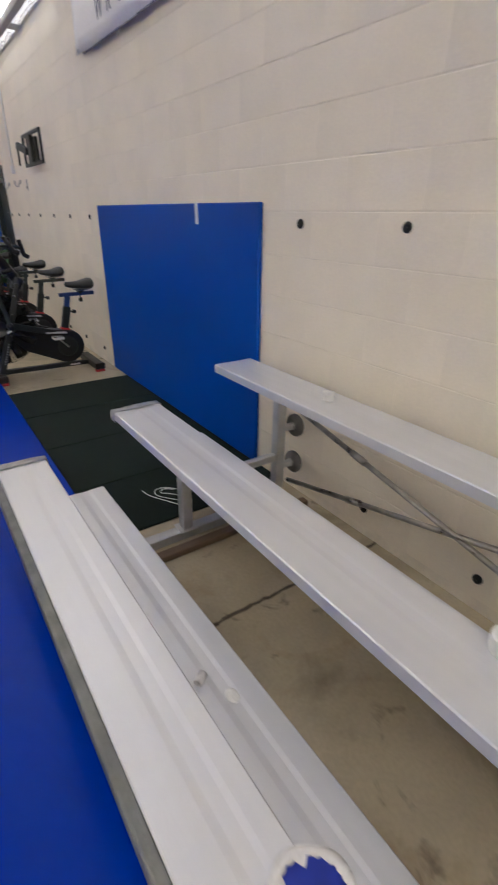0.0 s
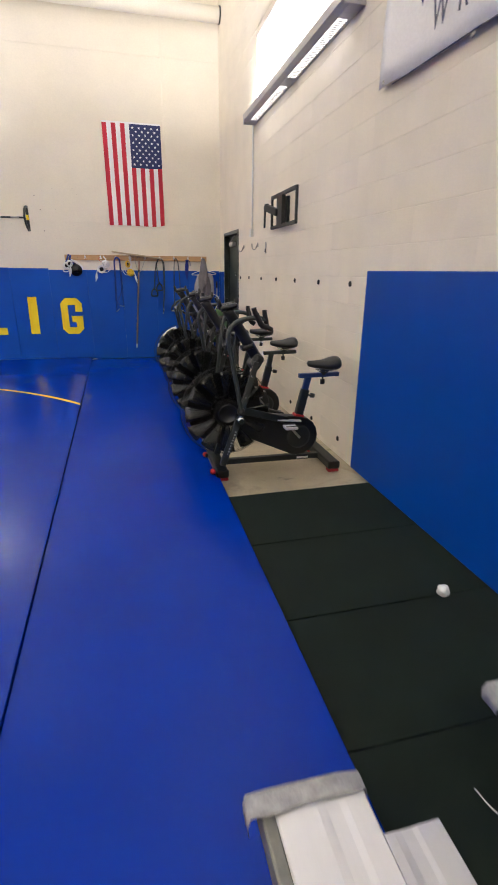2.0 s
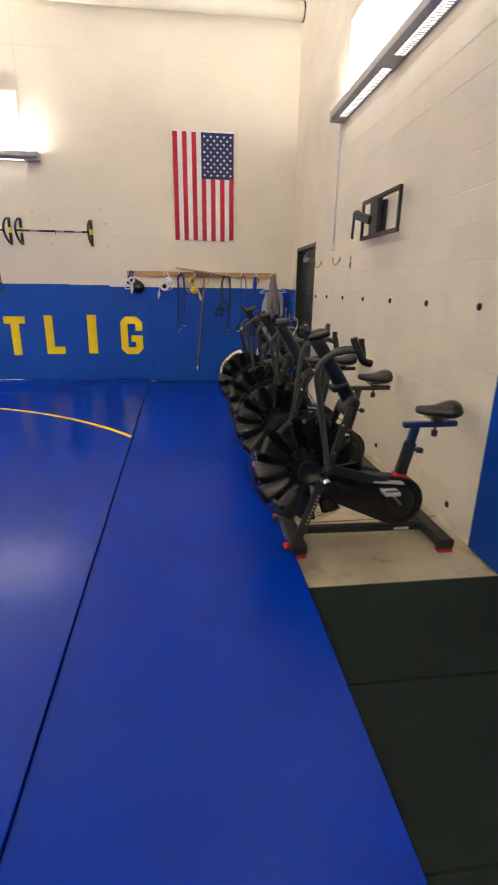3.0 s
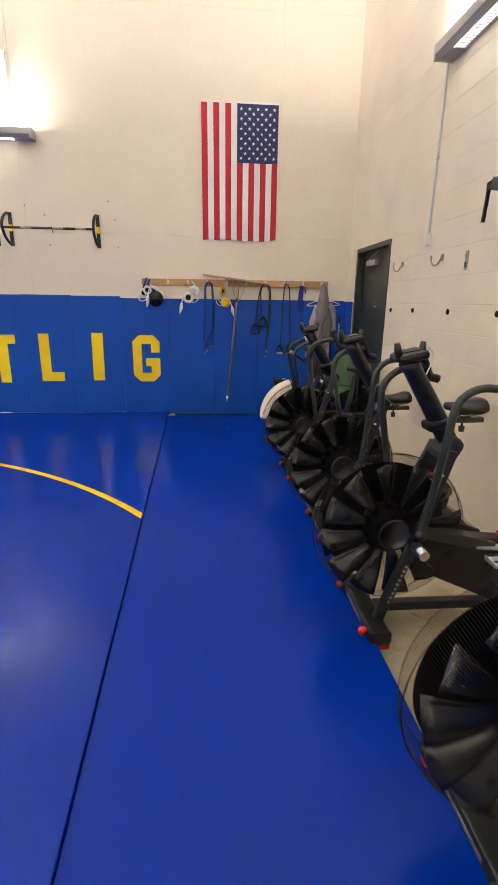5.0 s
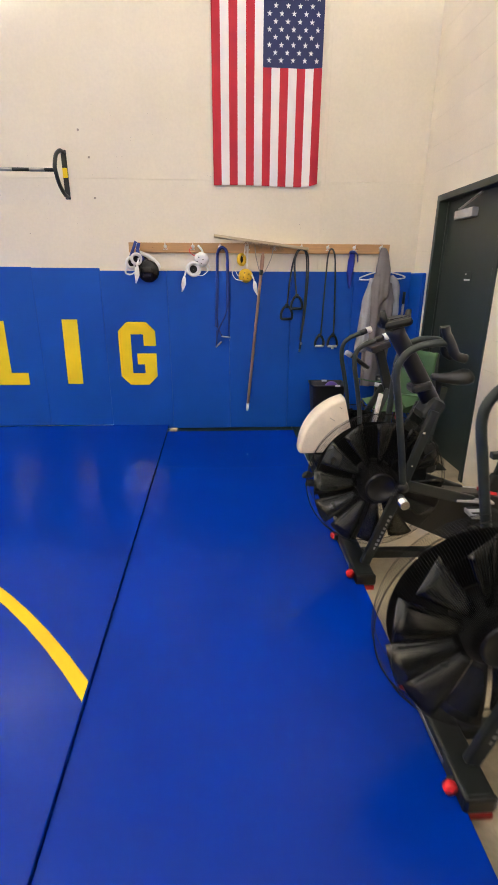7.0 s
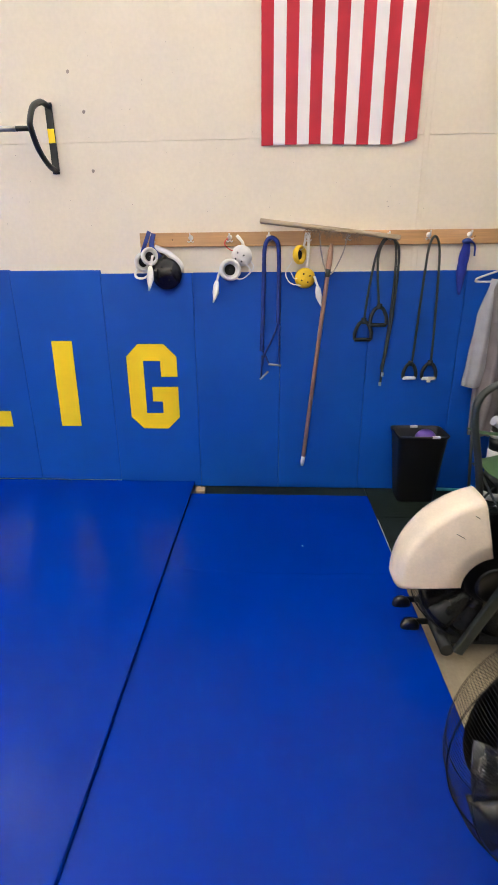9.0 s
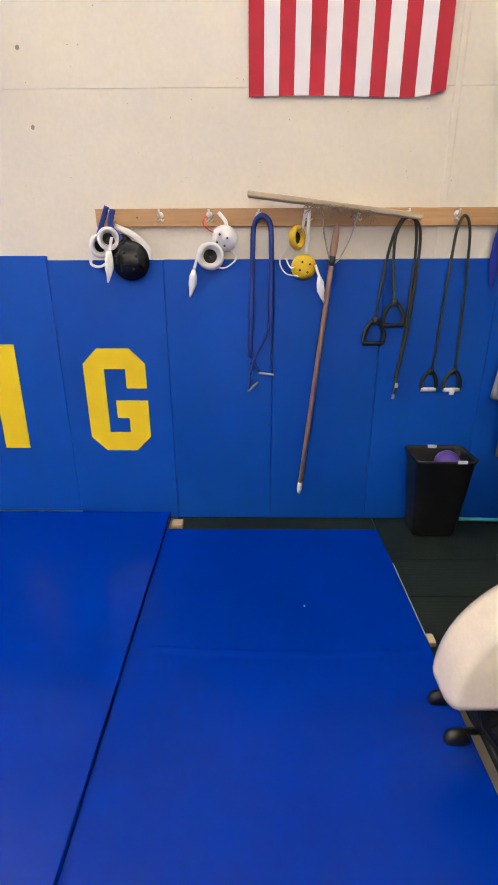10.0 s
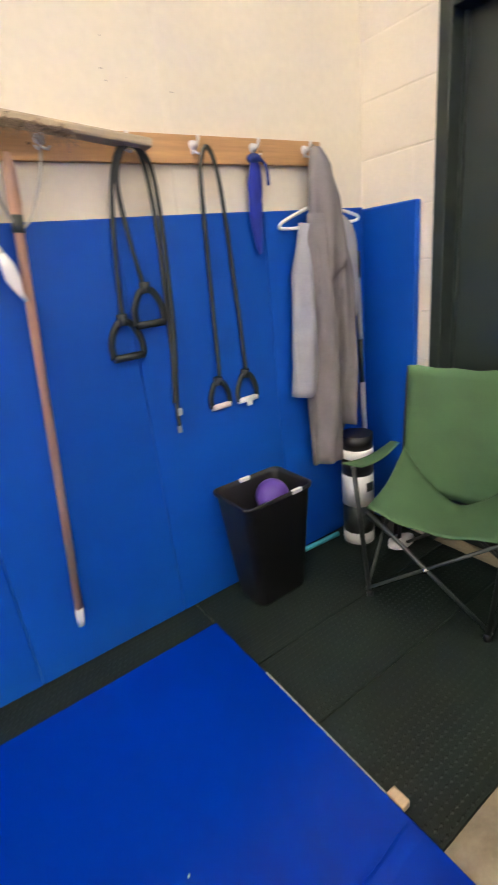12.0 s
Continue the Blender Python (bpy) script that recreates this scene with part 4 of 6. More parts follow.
strap(hg, [(-0.09, hy, 0.01), (-0.105, hy, -0.035), (-0.06, hy - 0.02, -0.045), (-0.01, hy - 0.03, -0.01)], 0.006)
chin_cup(hg, 0.0, hy - 0.05, 0.06, -0.02)
hg = thing("wrestling_headgear", "white wrestling headgear hanging from the rail", "headgear", (-0.395, NORTH, 1.55), "headgear")
hg.scale = (1.22, 1.1, 1.15)
ear_cup(hg, (-0.01, hy - 0.01, -0.015), 0.058, M_WHITE, (0, 0, 20))
ear_cup(hg, (0.05, hy, 0.055), 0.055, M_WHITE, (15, 10, -15), False)
strap(hg, [(-0.01, hy + 0.03, 0.16), (-0.035, hy + 0.02, 0.12), (0.0, hy + 0.01, 0.085), (0.035, hy, 0.09)], 0.0028, M_RED)
strap(hg, [(0.03, hy, 0.16), (0.06, hy, 0.12), (0.055, hy, 0.085)], 0.008)
strap(hg, [(0.07, hy, 0.02), (0.10, hy - 0.01, -0.02), (0.06, hy - 0.02, -0.06), (0.01, hy - 0.02, -0.06)], 0.0032)
strap(hg, [(0.09, hy, 0.04), (0.115, hy, 0.0), (0.09, hy, -0.04)], 0.0032)
chin_cup(hg, -0.06, hy - 0.02, -0.02, -0.025)
hg = thing("wrestling_headgear", "yellow wrestling headgear with white straps hanging from the rail", "headgear", (0.045, NORTH, 1.535), "headgear")
hg.scale = (1.15, 1.1, 1.1)
ear_cup(hg, (-0.02, hy, 0.075), 0.052, M_HGYELLOW, (0, 0, 55))
ear_cup(hg, (0.022, hy - 0.01, -0.05), 0.056, M_HGYELLOW, (0, 0, 5), False)
strap(hg, [(0.035, hy, 0.19), (0.035, hy, 0.10), (0.03, hy, 0.0)], 0.008)
strap(hg, [(0.02, hy, 0.19), (0.01, hy, 0.12), (-0.01, hy, 0.10)], 0.006)
strap(hg, [(-0.05, hy, 0.04), (-0.085, hy, -0.02), (-0.06, hy - 0.01, -0.075), (0.0, hy - 0.02, -0.09)], 0.0032)
strap(hg, [(-0.06, hy, -0.01), (-0.04, hy - 0.02, -0.05), (-0.02, hy - 0.02, -0.05)], 0.0032)
chin_cup(hg, 0.07, hy - 0.02, -0.04, 0.03)

# Blue cord hung double.
by = -0.048
cord = thing("resistance_band", "doubled dark blue resistance band hanging from the rail", "resistance band", (-0.14, NORTH, 0))
part("cord", bm_tube(smooth_path([(-0.065, by, 1.02), (-0.055, by, 1.3), (-0.05, by, 1.55), (-0.045, by, 1.665), (-0.02, by - 0.008, 1.712), (0.015, by - 0.008, 1.712), (0.04, by, 1.665), (0.045, by, 1.5), (0.045, by, 1.35), (0.044, by, 1.20)]), 0.013, 10), M_NAVY, cord)
for pts in ([(0.044, by, 1.21), (0.01, by - 0.006, 1.11), (-0.045, by - 0.01, 1.0), (-0.06, by - 0.01, 0.93)], [(0.044, by, 1.21), (0.05, by - 0.004, 1.08), (0.056, by - 0.01, 0.93)],
            [(-0.065, by, 1.03), (-0.04, by - 0.006, 0.99), (-0.015, by - 0.012, 0.935)], [(-0.062, by, 0.99), (-0.066, by - 0.006, 0.90), (-0.07, by - 0.01, 0.835)]):
    part("cord", bm_tube(smooth_path(pts), 0.006, 8), M_NAVY, cord)
part("end_sleeve", bm_tube([(-0.02, by - 0.012, 0.935), (0.065, by - 0.012, 0.925)], 0.007, 8), M_LGREY, cord, "pale plastic end")
part("end_sleeve", bm_tube([(-0.075, by - 0.01, 0.83), (-0.02, by - 0.01, 0.885)], 0.007, 8), M_LGREY, cord, "pale plastic end")

# Push broom hung upside down on the rail.
broom = thing("push_broom", "worn wooden push broom hanging head up over the rail", "broom", (0, NORTH, 0))
b0, b1 = Vector((-0.215, -0.075, 1.812)), Vector((0.635, -0.075, 1.708))
part("block", bm_bar(b0, b1, 0.065, 0.026, 0.007), M_BROOMWOOD, broom, "weathered flat wooden broom block")
bm = bmesh.new()
rnd = random.Random(7)
d = (b1 - b0)
for k in range(260):
    p = b0 + d * rnd.uniform(0.33, 0.72) + Vector((0, rnd.uniform(-0.03, 0.0), -0.012))
    q = p + Vector((rnd.gauss(0, 0.022), rnd.gauss(-0.015, 0.015), -abs(rnd.gauss(0.02, 0.016)) + 0.006))
    bm_tube([p, (p + q) / 2 + Vector((rnd.gauss(0, 0.008), -0.01, 0.004)), q], 0.0013, 3, bm, caps=False)
tagged(part("bristles", bm, M_BRISTLE, broom, "matted brown fibre bristles"), kind="stuff")
h0, h1 = Vector((0.228, -0.070, 1.70)), Vector((0.087, -0.060, 0.20))
dh = (h1 - h0).normalized()
part("handle", bm_tube([h0 + dh * 0.02, h0 + dh * 0.06, h0 + dh * 0.14, h0 + dh * 0.2, h1 - dh * 0.07], [0.008, 0.017, 0.019, 0.0135, 0.0135], 12), M_STICK, broom, "reddish wooden handle")
part("ferrule", bm_tube([h0 + dh * 0.17, h0 + dh * 0.215], 0.0165, 12), M_GREYTUBE, broom)
part("handle_tip", bm_tube([h1 - dh * 0.075, h1 - dh * 0.03, h1], [0.0145, 0.0145, 0.009], 12), M_WHITE, broom, "white plastic tip")
for s in (-1, 1):
    part("brace_wire", bm_tube(smooth_path([(0.235 + s * 0.085, -0.07, 1.74), (0.232 + s * 0.07, -0.075, 1.64), (0.222 + s * 0.03, -0.075, 1.53), (0.212, -0.075, 1.49)]), 0.004, 6), M_STEEL, broom, "bent wire brace")

# Exercise bands with stirrup handles.
def stirrup(parent, x, z, w=0.092, h=0.115, y=-0.05, lean=0.0, bar=None):
    """Triangular strap with a grip bar."""
    top = (x, y, z + h)
    bm = bm_tube(smooth_path([(x - w * 0.5, y, z), (x - w * 0.48, y, z + h * 0.45), (x - w * 0.2, y, z + h * 0.9), (x + w * 0.2, y, z + h * 0.9), (x + w * 0.48, y, z + h * 0.45), (x + w * 0.5, y, z)]), 0.0115, 8, flat=0.6, up=(0, 1, 0))
    h_ = part("handle", bm, M_BLACK, parent, "black webbing stirrup handle")
    part("grip", bm_tube([(x - w * 0.5, y, z), (x + w * 0.5, y, z)], 0.012, 10), bar or M_BLACK, h_)
    part("collar", bm_tube([(x, y, z + h * 0.85), (x, y, z + h * 1.15)], 0.017, 10), M_BLACK, h_)


band = thing("exercise_band", "black tube exercise bands with stirrup handles hanging from the rail", "exercise band", (0, NORTH, 0), "exercise bands")
stirrup(band, 0.458, 1.095, 0.105, 0.12)
stirrup(band, 0.548, 1.19, 0.10, 0.115, y=-0.065)
for pts in ([(0.46, by, 1.215), (0.475, by, 1.40), (0.505, by, 1.60), (0.545, by - 0.01, 1.70), (0.59, by - 0.01, 1.712), (0.622, by, 1.66), (0.632, by, 1.50), (0.625, by, 1.25), (0.61, by, 1.02), (0.595, by, 0.90)],
            [(0.545, -0.065, 1.30), (0.525, by - 0.01, 1.48), (0.52, by - 0.012, 1.62), (0.555, by - 0.02, 1.70), (0.60, by - 0.02, 1.70), (0.64, by - 0.012, 1.64), (0.645, by - 0.01, 1.45), (0.63, by - 0.01, 1.15), (0.605, by, 0.92), (0.598, by, 0.81)]):
    part("tube", bm_tube(smooth_path(pts), 0.0075, 8), M_CORD, band)
for x, z in ((0.593, 0.80), (0.605, 0.865)):
    part("tag", bm_box((x - 0.009, by - 0.012, z - 0.014), (x + 0.009, by - 0.006, z + 0.014), 0.003), M_LGREY, band, "small pale tag")
band = thing("exercise_band", "dark tube exercise band with two stirrup handles and pale grips", "exercise band", (0, NORTH, 0), "exercise bands")
stirrup(band, 0.785, 0.84, 0.082, 0.10, bar=M_PAPER)
stirrup(band, 0.912, 0.838, 0.09, 0.105, bar=M_PAPER)
part("tube", bm_tube(smooth_path([(0.795, by, 0.95), (0.805, by, 1.25), (0.815, by, 1.52), (0.825, by, 1.66), (0.85, by - 0.008, 1.715), (0.885, by, 1.66), (0.90, by, 1.5), (0.912, by, 1.2), (0.918, by, 0.95)]), 0.0075, 8), M_CORD, band)
part("tag", bm_box((0.90, -0.064, 0.812), (0.925, -0.056, 0.852), 0.003), M_PAPER, band, "torn pale tape")

# Blue cloth.
cl = thing("cloth", "small blue cloth knotted on a rail hook", "cloth", (1.045, NORTH, 0))
part("body", bm_tube(smooth_path([(0.0, -0.05, 1.70), (0.0, -0.055, 1.66), (-0.005, -0.05, 1.58), (-0.01, -0.05, 1.48), (-0.005, -0.05, 1.37)], 4), [0.014, 0.016, 0.018, 0.020, 0.023, 0.026, 0.030, 0.032, 0.032, 0.029, 0.031, 0.030, 0.026, 0.024, 0.018, 0.013, 0.006], 12, flat=0.35, up=(0, 1, 0)), M_BLUECLOTH, cl)
bm = bmesh.new()
bmesh.ops.create_icosphere(bm, subdivisions=2, radius=0.022, matrix=Matrix.Translation((0, -0.055, 1.685)) @ Matrix.Diagonal((1.4, 0.8, 0.8, 1)))
part("knot", bm, M_NAVY, cl, smooth=True)
part("tail", bm_tube(smooth_path([(0.02, -0.055, 1.69), (0.05, -0.055, 1.66), (0.055, -0.055, 1.60)]), 0.006, 6), M_NAVY, cl)

# Grey jacket and sweater on a white hanger.
jk = thing("jacket", "grey hooded fleece jacket and pale sweater on a white hanger", "jacket", (0, NORTH, 0))


def drape(sections, folds, seed, ny=30):
    """A hanging garment: rows of (height, left, right, front, back) lofted with soft folds."""
    bm = bmesh.new()
    rows = []
    r = random.Random(seed)
    ph = [r.uniform(0, 6) for _ in range(4)]
    n = 34
    zs = [s[0] for s in sections]
    for j in range(ny + 1):
        z = max(zs[-1], zs[0] + (zs[-1] - zs[0]) * j / ny)
        for a, b in zip(sections, sections[1:]):
            if a[0] >= z >= b[0]:
                t = (a[0] - z) / (a[0] - b[0])
                break
        l, rt, f, bk = [a[i] + (b[i] - a[i]) * (t * t * (3 - 2 * t)) for i in (1, 2, 3, 4)]
        row = []
        for k in range(n):
            t = 2 * math.pi * k / n
            x = (l + rt) / 2 + (rt - l) / 2 * math.cos(t)
            amp = folds * min(1, (zs[0] - z) * 3)
            y = (f + bk) / 2 + (f - bk) / 2 * math.sin(t) - amp * (0.6 * math.sin(x * 48 + ph[0] + 1.5 * z) + 0.5 * math.sin(x * 85 + ph[1] - 4 * z) + 0.5 * noise.noise(Vector((x * 9, z * 4, seed)))) * max(0, math.sin(t))
            row.append(bm.verts.new((x, y, z + 0.02 * noise.noise(Vector((x * 8, seed, j * 0.2))))))
        rows.append(row)
    for a, b in zip(rows, rows[1:]):
        for k in range(n):
            bm.faces.new((a[k], a[(k + 1) % n], b[(k + 1) % n], b[k])).smooth = True
    bm.faces.new(rows[0])
    bm.faces.new(rows[-1][::-1])
    return bm


part("body", drape([(1.50, 1.255, 1.40, -0.13, -0.05), (1.38, 1.225, 1.42, -0.14, -0.045), (1.1, 1.205, 1.43, -0.145, -0.045), (0.75, 1.195, 1.425, -0.145, -0.045), (0.46, 1.205, 1.375, -0.14, -0.05)], 0.042, 3), M_GREY, jk)
part("hood", drape([(1.712, 1.305, 1.355, -0.085, -0.05), (1.66, 1.285, 1.38, -0.12, -0.045), (1.52, 1.265, 1.40, -0.145, -0.045), (1.32, 1.25, 1.405, -0.16, -0.06), (1.21, 1.25, 1.33, -0.15, -0.06)], 0.032, 9, 18), M_GREY, jk, "thick grey hood")
part("sweater", drape([(1.46, 1.22, 1.30, -0.10, -0.045), (1.25, 1.16, 1.27, -0.12, -0.045), (0.95, 1.135, 1.26, -0.125, -0.045), (0.80, 1.12, 1.24, -0.12, -0.045)], 0.02, 5, 16), M_LGREY, jk, "pale grey sweater sleeve")
part("sleeve", bm_tube(smooth_path([(1.40, -0.08, 1.47), (1.45, -0.09, 1.40), (1.465, -0.09, 1.25), (1.475, -0.09, 1.13), (1.485, -0.09, 1.08)], 4), [0.04, 0.045, 0.048, 0.05, 0.05, 0.05, 0.048, 0.046, 0.045, 0.045, 0.044, 0.043, 0.04, 0.035, 0.03, 0.025, 0.02], 14, flat=0.7, up=(0, 1, 0)), M_LGREY, jk)
part("sleeve", drape([(1.42, 1.36, 1.43, -0.13, -0.06), (1.25, 1.355, 1.455, -0.155, -0.06), (0.95, 1.35, 1.45, -0.165, -0.07), (0.62, 1.345, 1.435, -0.15, -0.08)], 0.03, 12, 20), M_GREY, jk)
hang = part("hanger", bm_tube(smooth_path([(1.33, -0.05, 1.53), (1.25, -0.06, 1.51), (1.145, -0.07, 1.475), (1.125, -0.07, 1.458), (1.15, -0.07, 1.45), (1.33, -0.06, 1.452), (1.52, -0.06, 1.462), (1.55, -0.07, 1.472), (1.53, -0.07, 1.487), (1.42, -0.06, 1.515), (1.33, -0.05, 1.53)]), 0.0065, 8), M_WHITE, jk, "white plastic clothes hanger")
part("hanger_hook", bm_tube(smooth_path([(1.33, -0.05, 1.53), (1.33, -0.05, 1.66), (1.335, -0.06, 1.72), (1.318, -0.06, 1.735)]), 0.003, 6), M_STEEL, hang)

# ---- pull-up bars on the north wall ----
def pullup_bar(xa, xb, left=True):
    ob = thing("pull_up_bar", "black steel pull-up bar on looped wall brackets with yellow labels", "pull-up bar", (0, NORTH, 2.29), "pull-up bars")
    part("bar", bm_tube([(xa, -0.275, -0.018), (xb, -0.275, -0.018)], 0.0135, 12), M_BLACK, ob)
    for s in (xa, xb):
        br_ = part("bracket", bm_tube(smooth_path([(s, -0.006, 0.16), (s, -0.10, 0.155), (s, -0.215, 0.10), (s, -0.275, 0.02), (s, -0.275, -0.02), (s, -0.215, -0.105), (s, -0.10, -0.165), (s, -0.006, -0.175)]), 0.016, 10), M_BLACK, ob, "looped black steel bracket")
        part("wall_plate", bm_box((s - 0.022, -0.012, -0.195), (s + 0.022, -0.001, 0.18), 0.004), M_BLACK, br_)
        part("label", bm_box((s - 0.02, -0.0145, -0.03), (s + 0.02, -0.0118, 0.045), 0.001), M_YELLOW, br_, "yellow warning label")
        for z in (-0.17, 0.155):
            part("bolt", bm_lathe([(0.001, -0.022), (0.009, -0.02), (0.010, -0.012)], "Y", 8, (s, 0, z)), M_STEEL, br_)
    for f in (0.2, 0.55, 0.8):
        x = xa + (xb - xa) * f
        part("tape", bm_tube([(x, -0.275, -0.018), (x + 0.12, -0.275, -0.018)], 0.0145, 12), M_STEEL, ob, "worn grey tape")
    x = xa + (xb - xa) * 0.52
    part("strap_end", bm_tube(smooth_path([(x, -0.275, -0.003), (x + 0.02, -0.285, -0.02), (x + 0.03, -0.275, -0.07)]), 0.005, 6), M_CORD, ob)


pullup_bar(-2.48, -1.468)
pullup_bar(-3.68, -2.64)
band = thing("exercise_band", "dark exercise band with a stirrup handle hung over the pull-up bar", "exercise band", (0, NORTH, 0), "exercise bands")
for dx in (-0.018, 0.018):
    part("tube", bm_tube(smooth_path([(-2.79 + dx, -0.28, 1.53), (-2.795 + dx, -0.285, 1.9), (-2.79 + dx * 0.5, -0.287, 2.24), (-2.79, -0.275, 2.28)]), 0.007, 8), M_CORD, band)
stirrup(band, -2.79, 1.44, 0.10, 0.11, -0.28)

# ---- fan bikes ----
def fan_unit(parent, c, r, hw, seed=0):
    """Wire guard, blades and hub of a fan whose axle lies along y."""
    cx, cy, cz = c
    bm = bmesh.new()
    n = 250
    pro = [(0.07, -hw), (r * 0.55, -hw - 0.005), (r * 0.84, -hw + 0.004), (r * 0.93, -hw * 0.82), (r * 0.98, -hw * 0.5), (r, 0), (r * 0.98, hw * 0.5), (r * 0.93, hw * 0.82), (r * 0.84, hw - 0.004), (r * 0.55, hw + 0.005), (0.07, hw)]
    for k in range(n):
        a = 2 * math.pi * k / n
        pts = [(cx + q * math.cos(a + 0.25 * (1 - q / r)), cy + h, cz + q * math.sin(a + 0.25 * (1 - q / r))) for q, h in pro]
        bm_tube(pts, 0.00055, 3, bm, caps=False)
    for q, h in ((0.075, -hw), (r * 0.93, -hw * 0.82), (r, 0), (r * 0.93, hw * 0.82)):
        bm_tube([(cx + q * math.cos(2 * math.pi * k / 60), cy + h, cz + q * math.sin(2 * math.pi * k / 60)) for k in range(61)], 0.0022 if q == r else 0.0011, 4, bm, caps=False)
    guard = tagged(part("wire_guard", bm, M_WIRE, parent, "fine black wire fan guard"), kind="stuff")
    rotor = part("rotor", bm_lathe([(0.001, -hw + 0.016), (0.05, -hw + 0.016), (0.085, -hw + 0.024), (0.105, -hw + 0.04), (0.105, hw - 0.05), (0.085, hw - 0.02), (0.001, hw - 0.016)], "Y", 36, c), M_FANBLACK, parent, "black fan hub")
    nb = 12
    me = None
    for k in range(nb):
        m = Matrix.Translation(c) @ Matrix.Rotation(-2 * math.pi * (k + 0.3 * seed) / nb, 4, "Y")
        if me is None:
            b = bmesh.new()
            g = []
            for i in range(7):
                f = i / 6
                q = 0.095 + (r * 0.93 - 0.095) * f
                w = 0.014 + 0.043 * f
                g.append([b.verts.new((u * w, -hw * 0.78 + 0.034 * (1 - f) ** 2 + 0.026 * (u + 1) * (0.4 + 0.6 * f) - 0.010 * (1 - u * u), q - 0.008 * u * u * f)) for u in (-1, -0.6, -0.2, 0.2, 0.6, 1)])
            for p, q in zip(g, g[1:]):
                for i in range(5):
                    b.faces.new((p[i], p[i + 1], q[i + 1], q[i])).smooth = True
            thicken(b, 0.003)
            ob = part("blade", b, M_BLADE, rotor, "smoked plastic fan blade")
            ob.matrix_basis = m
            me = ob.data
        else:
            shared("blade", me, rotor, m)
    for s in (-1, 1):
        part("hub_cap", bm_lathe([(0.001, s * (hw - 0.004)), (0.060, s * (hw - 0.003)), (0.064, s * (hw + 0.005)), (0.074, s * (hw + 0.005)), (0.078, s * (hw - 0.002))], "Y", 32, c), M_PLASTIC, parent, "flat black hub ring")
    # Solid drum behind the blades.
    part("shroud", bm_lathe([(0.09, hw - 0.02), (r * 0.74, hw - 0.022), (r * 0.84, hw * 0.6)], "Y", 36, c, None, math.radians(-42), math.radians(262)), M_FANBLACK, parent, "dark inner shroud")
    return guard


def saddle(parent, x, z, name="saddle"):
    """Padded saddle, nose towards -x."""
    bm = bmesh.new()
    rows = []
    secs = [(-0.138, 0.010, 0.014), (-0.128, 0.026, 0.028), (-0.08, 0.036, 0.036), (-0.02, 0.052, 0.044), (0.04, 0.088, 0.058), (0.085, 0.102, 0.064), (0.118, 0.090, 0.056), (0.134, 0.05, 0.034), (0.138, 0.012, 0.010)]
    for sx, w, h in secs:
        bow = 0.018 * (sx / 0.15) ** 2
        rows.append([bm.verts.new((x + sx, w * math.cos(t), z + bow + h * (1.0 if math.sin(t) > 0 else 0.7) * math.sin(t))) for t in [2 * math.pi * k / 14 for k in range(14)]])
    for a, b in zip(rows, rows[1:]):
        for k in range(14):
            bm.faces.new((a[k], a[(k + 1) % 14], b[(k + 1) % 14], b[k])).smooth = True
    bm.faces.new(rows[0])
    bm.faces.new(rows[-1][::-1])
    return part("saddle", bm, M_PLASTIC, parent, "padded black saddle")


def knob(parent, a, b):
    part("knob", bm_tube([a, Vector(a).lerp(Vector(b), 0.35), Vector(a).lerp(Vector(b), 0.4), b], [0.007, 0.007, 0.020, 0.018], 12), M_PLASTIC, parent)


def pedal(parent, x, y, z):
    p = part("pedal", bm_box((x - 0.05, y - 0.045, z - 0.012), (x + 0.05, y + 0.045, z + 0.012), 0.006), M_ALU, parent, "bare metal pedal")
    for s in (-1, 1):
        part("pedal_tread", bm_box((x - 0.045, y + s * 0.03 - 0.008, z + 0.0125), (x + 0.045, y + s * 0.03 + 0.008, z + 0.018), 0.002), M_PLASTIC, p)


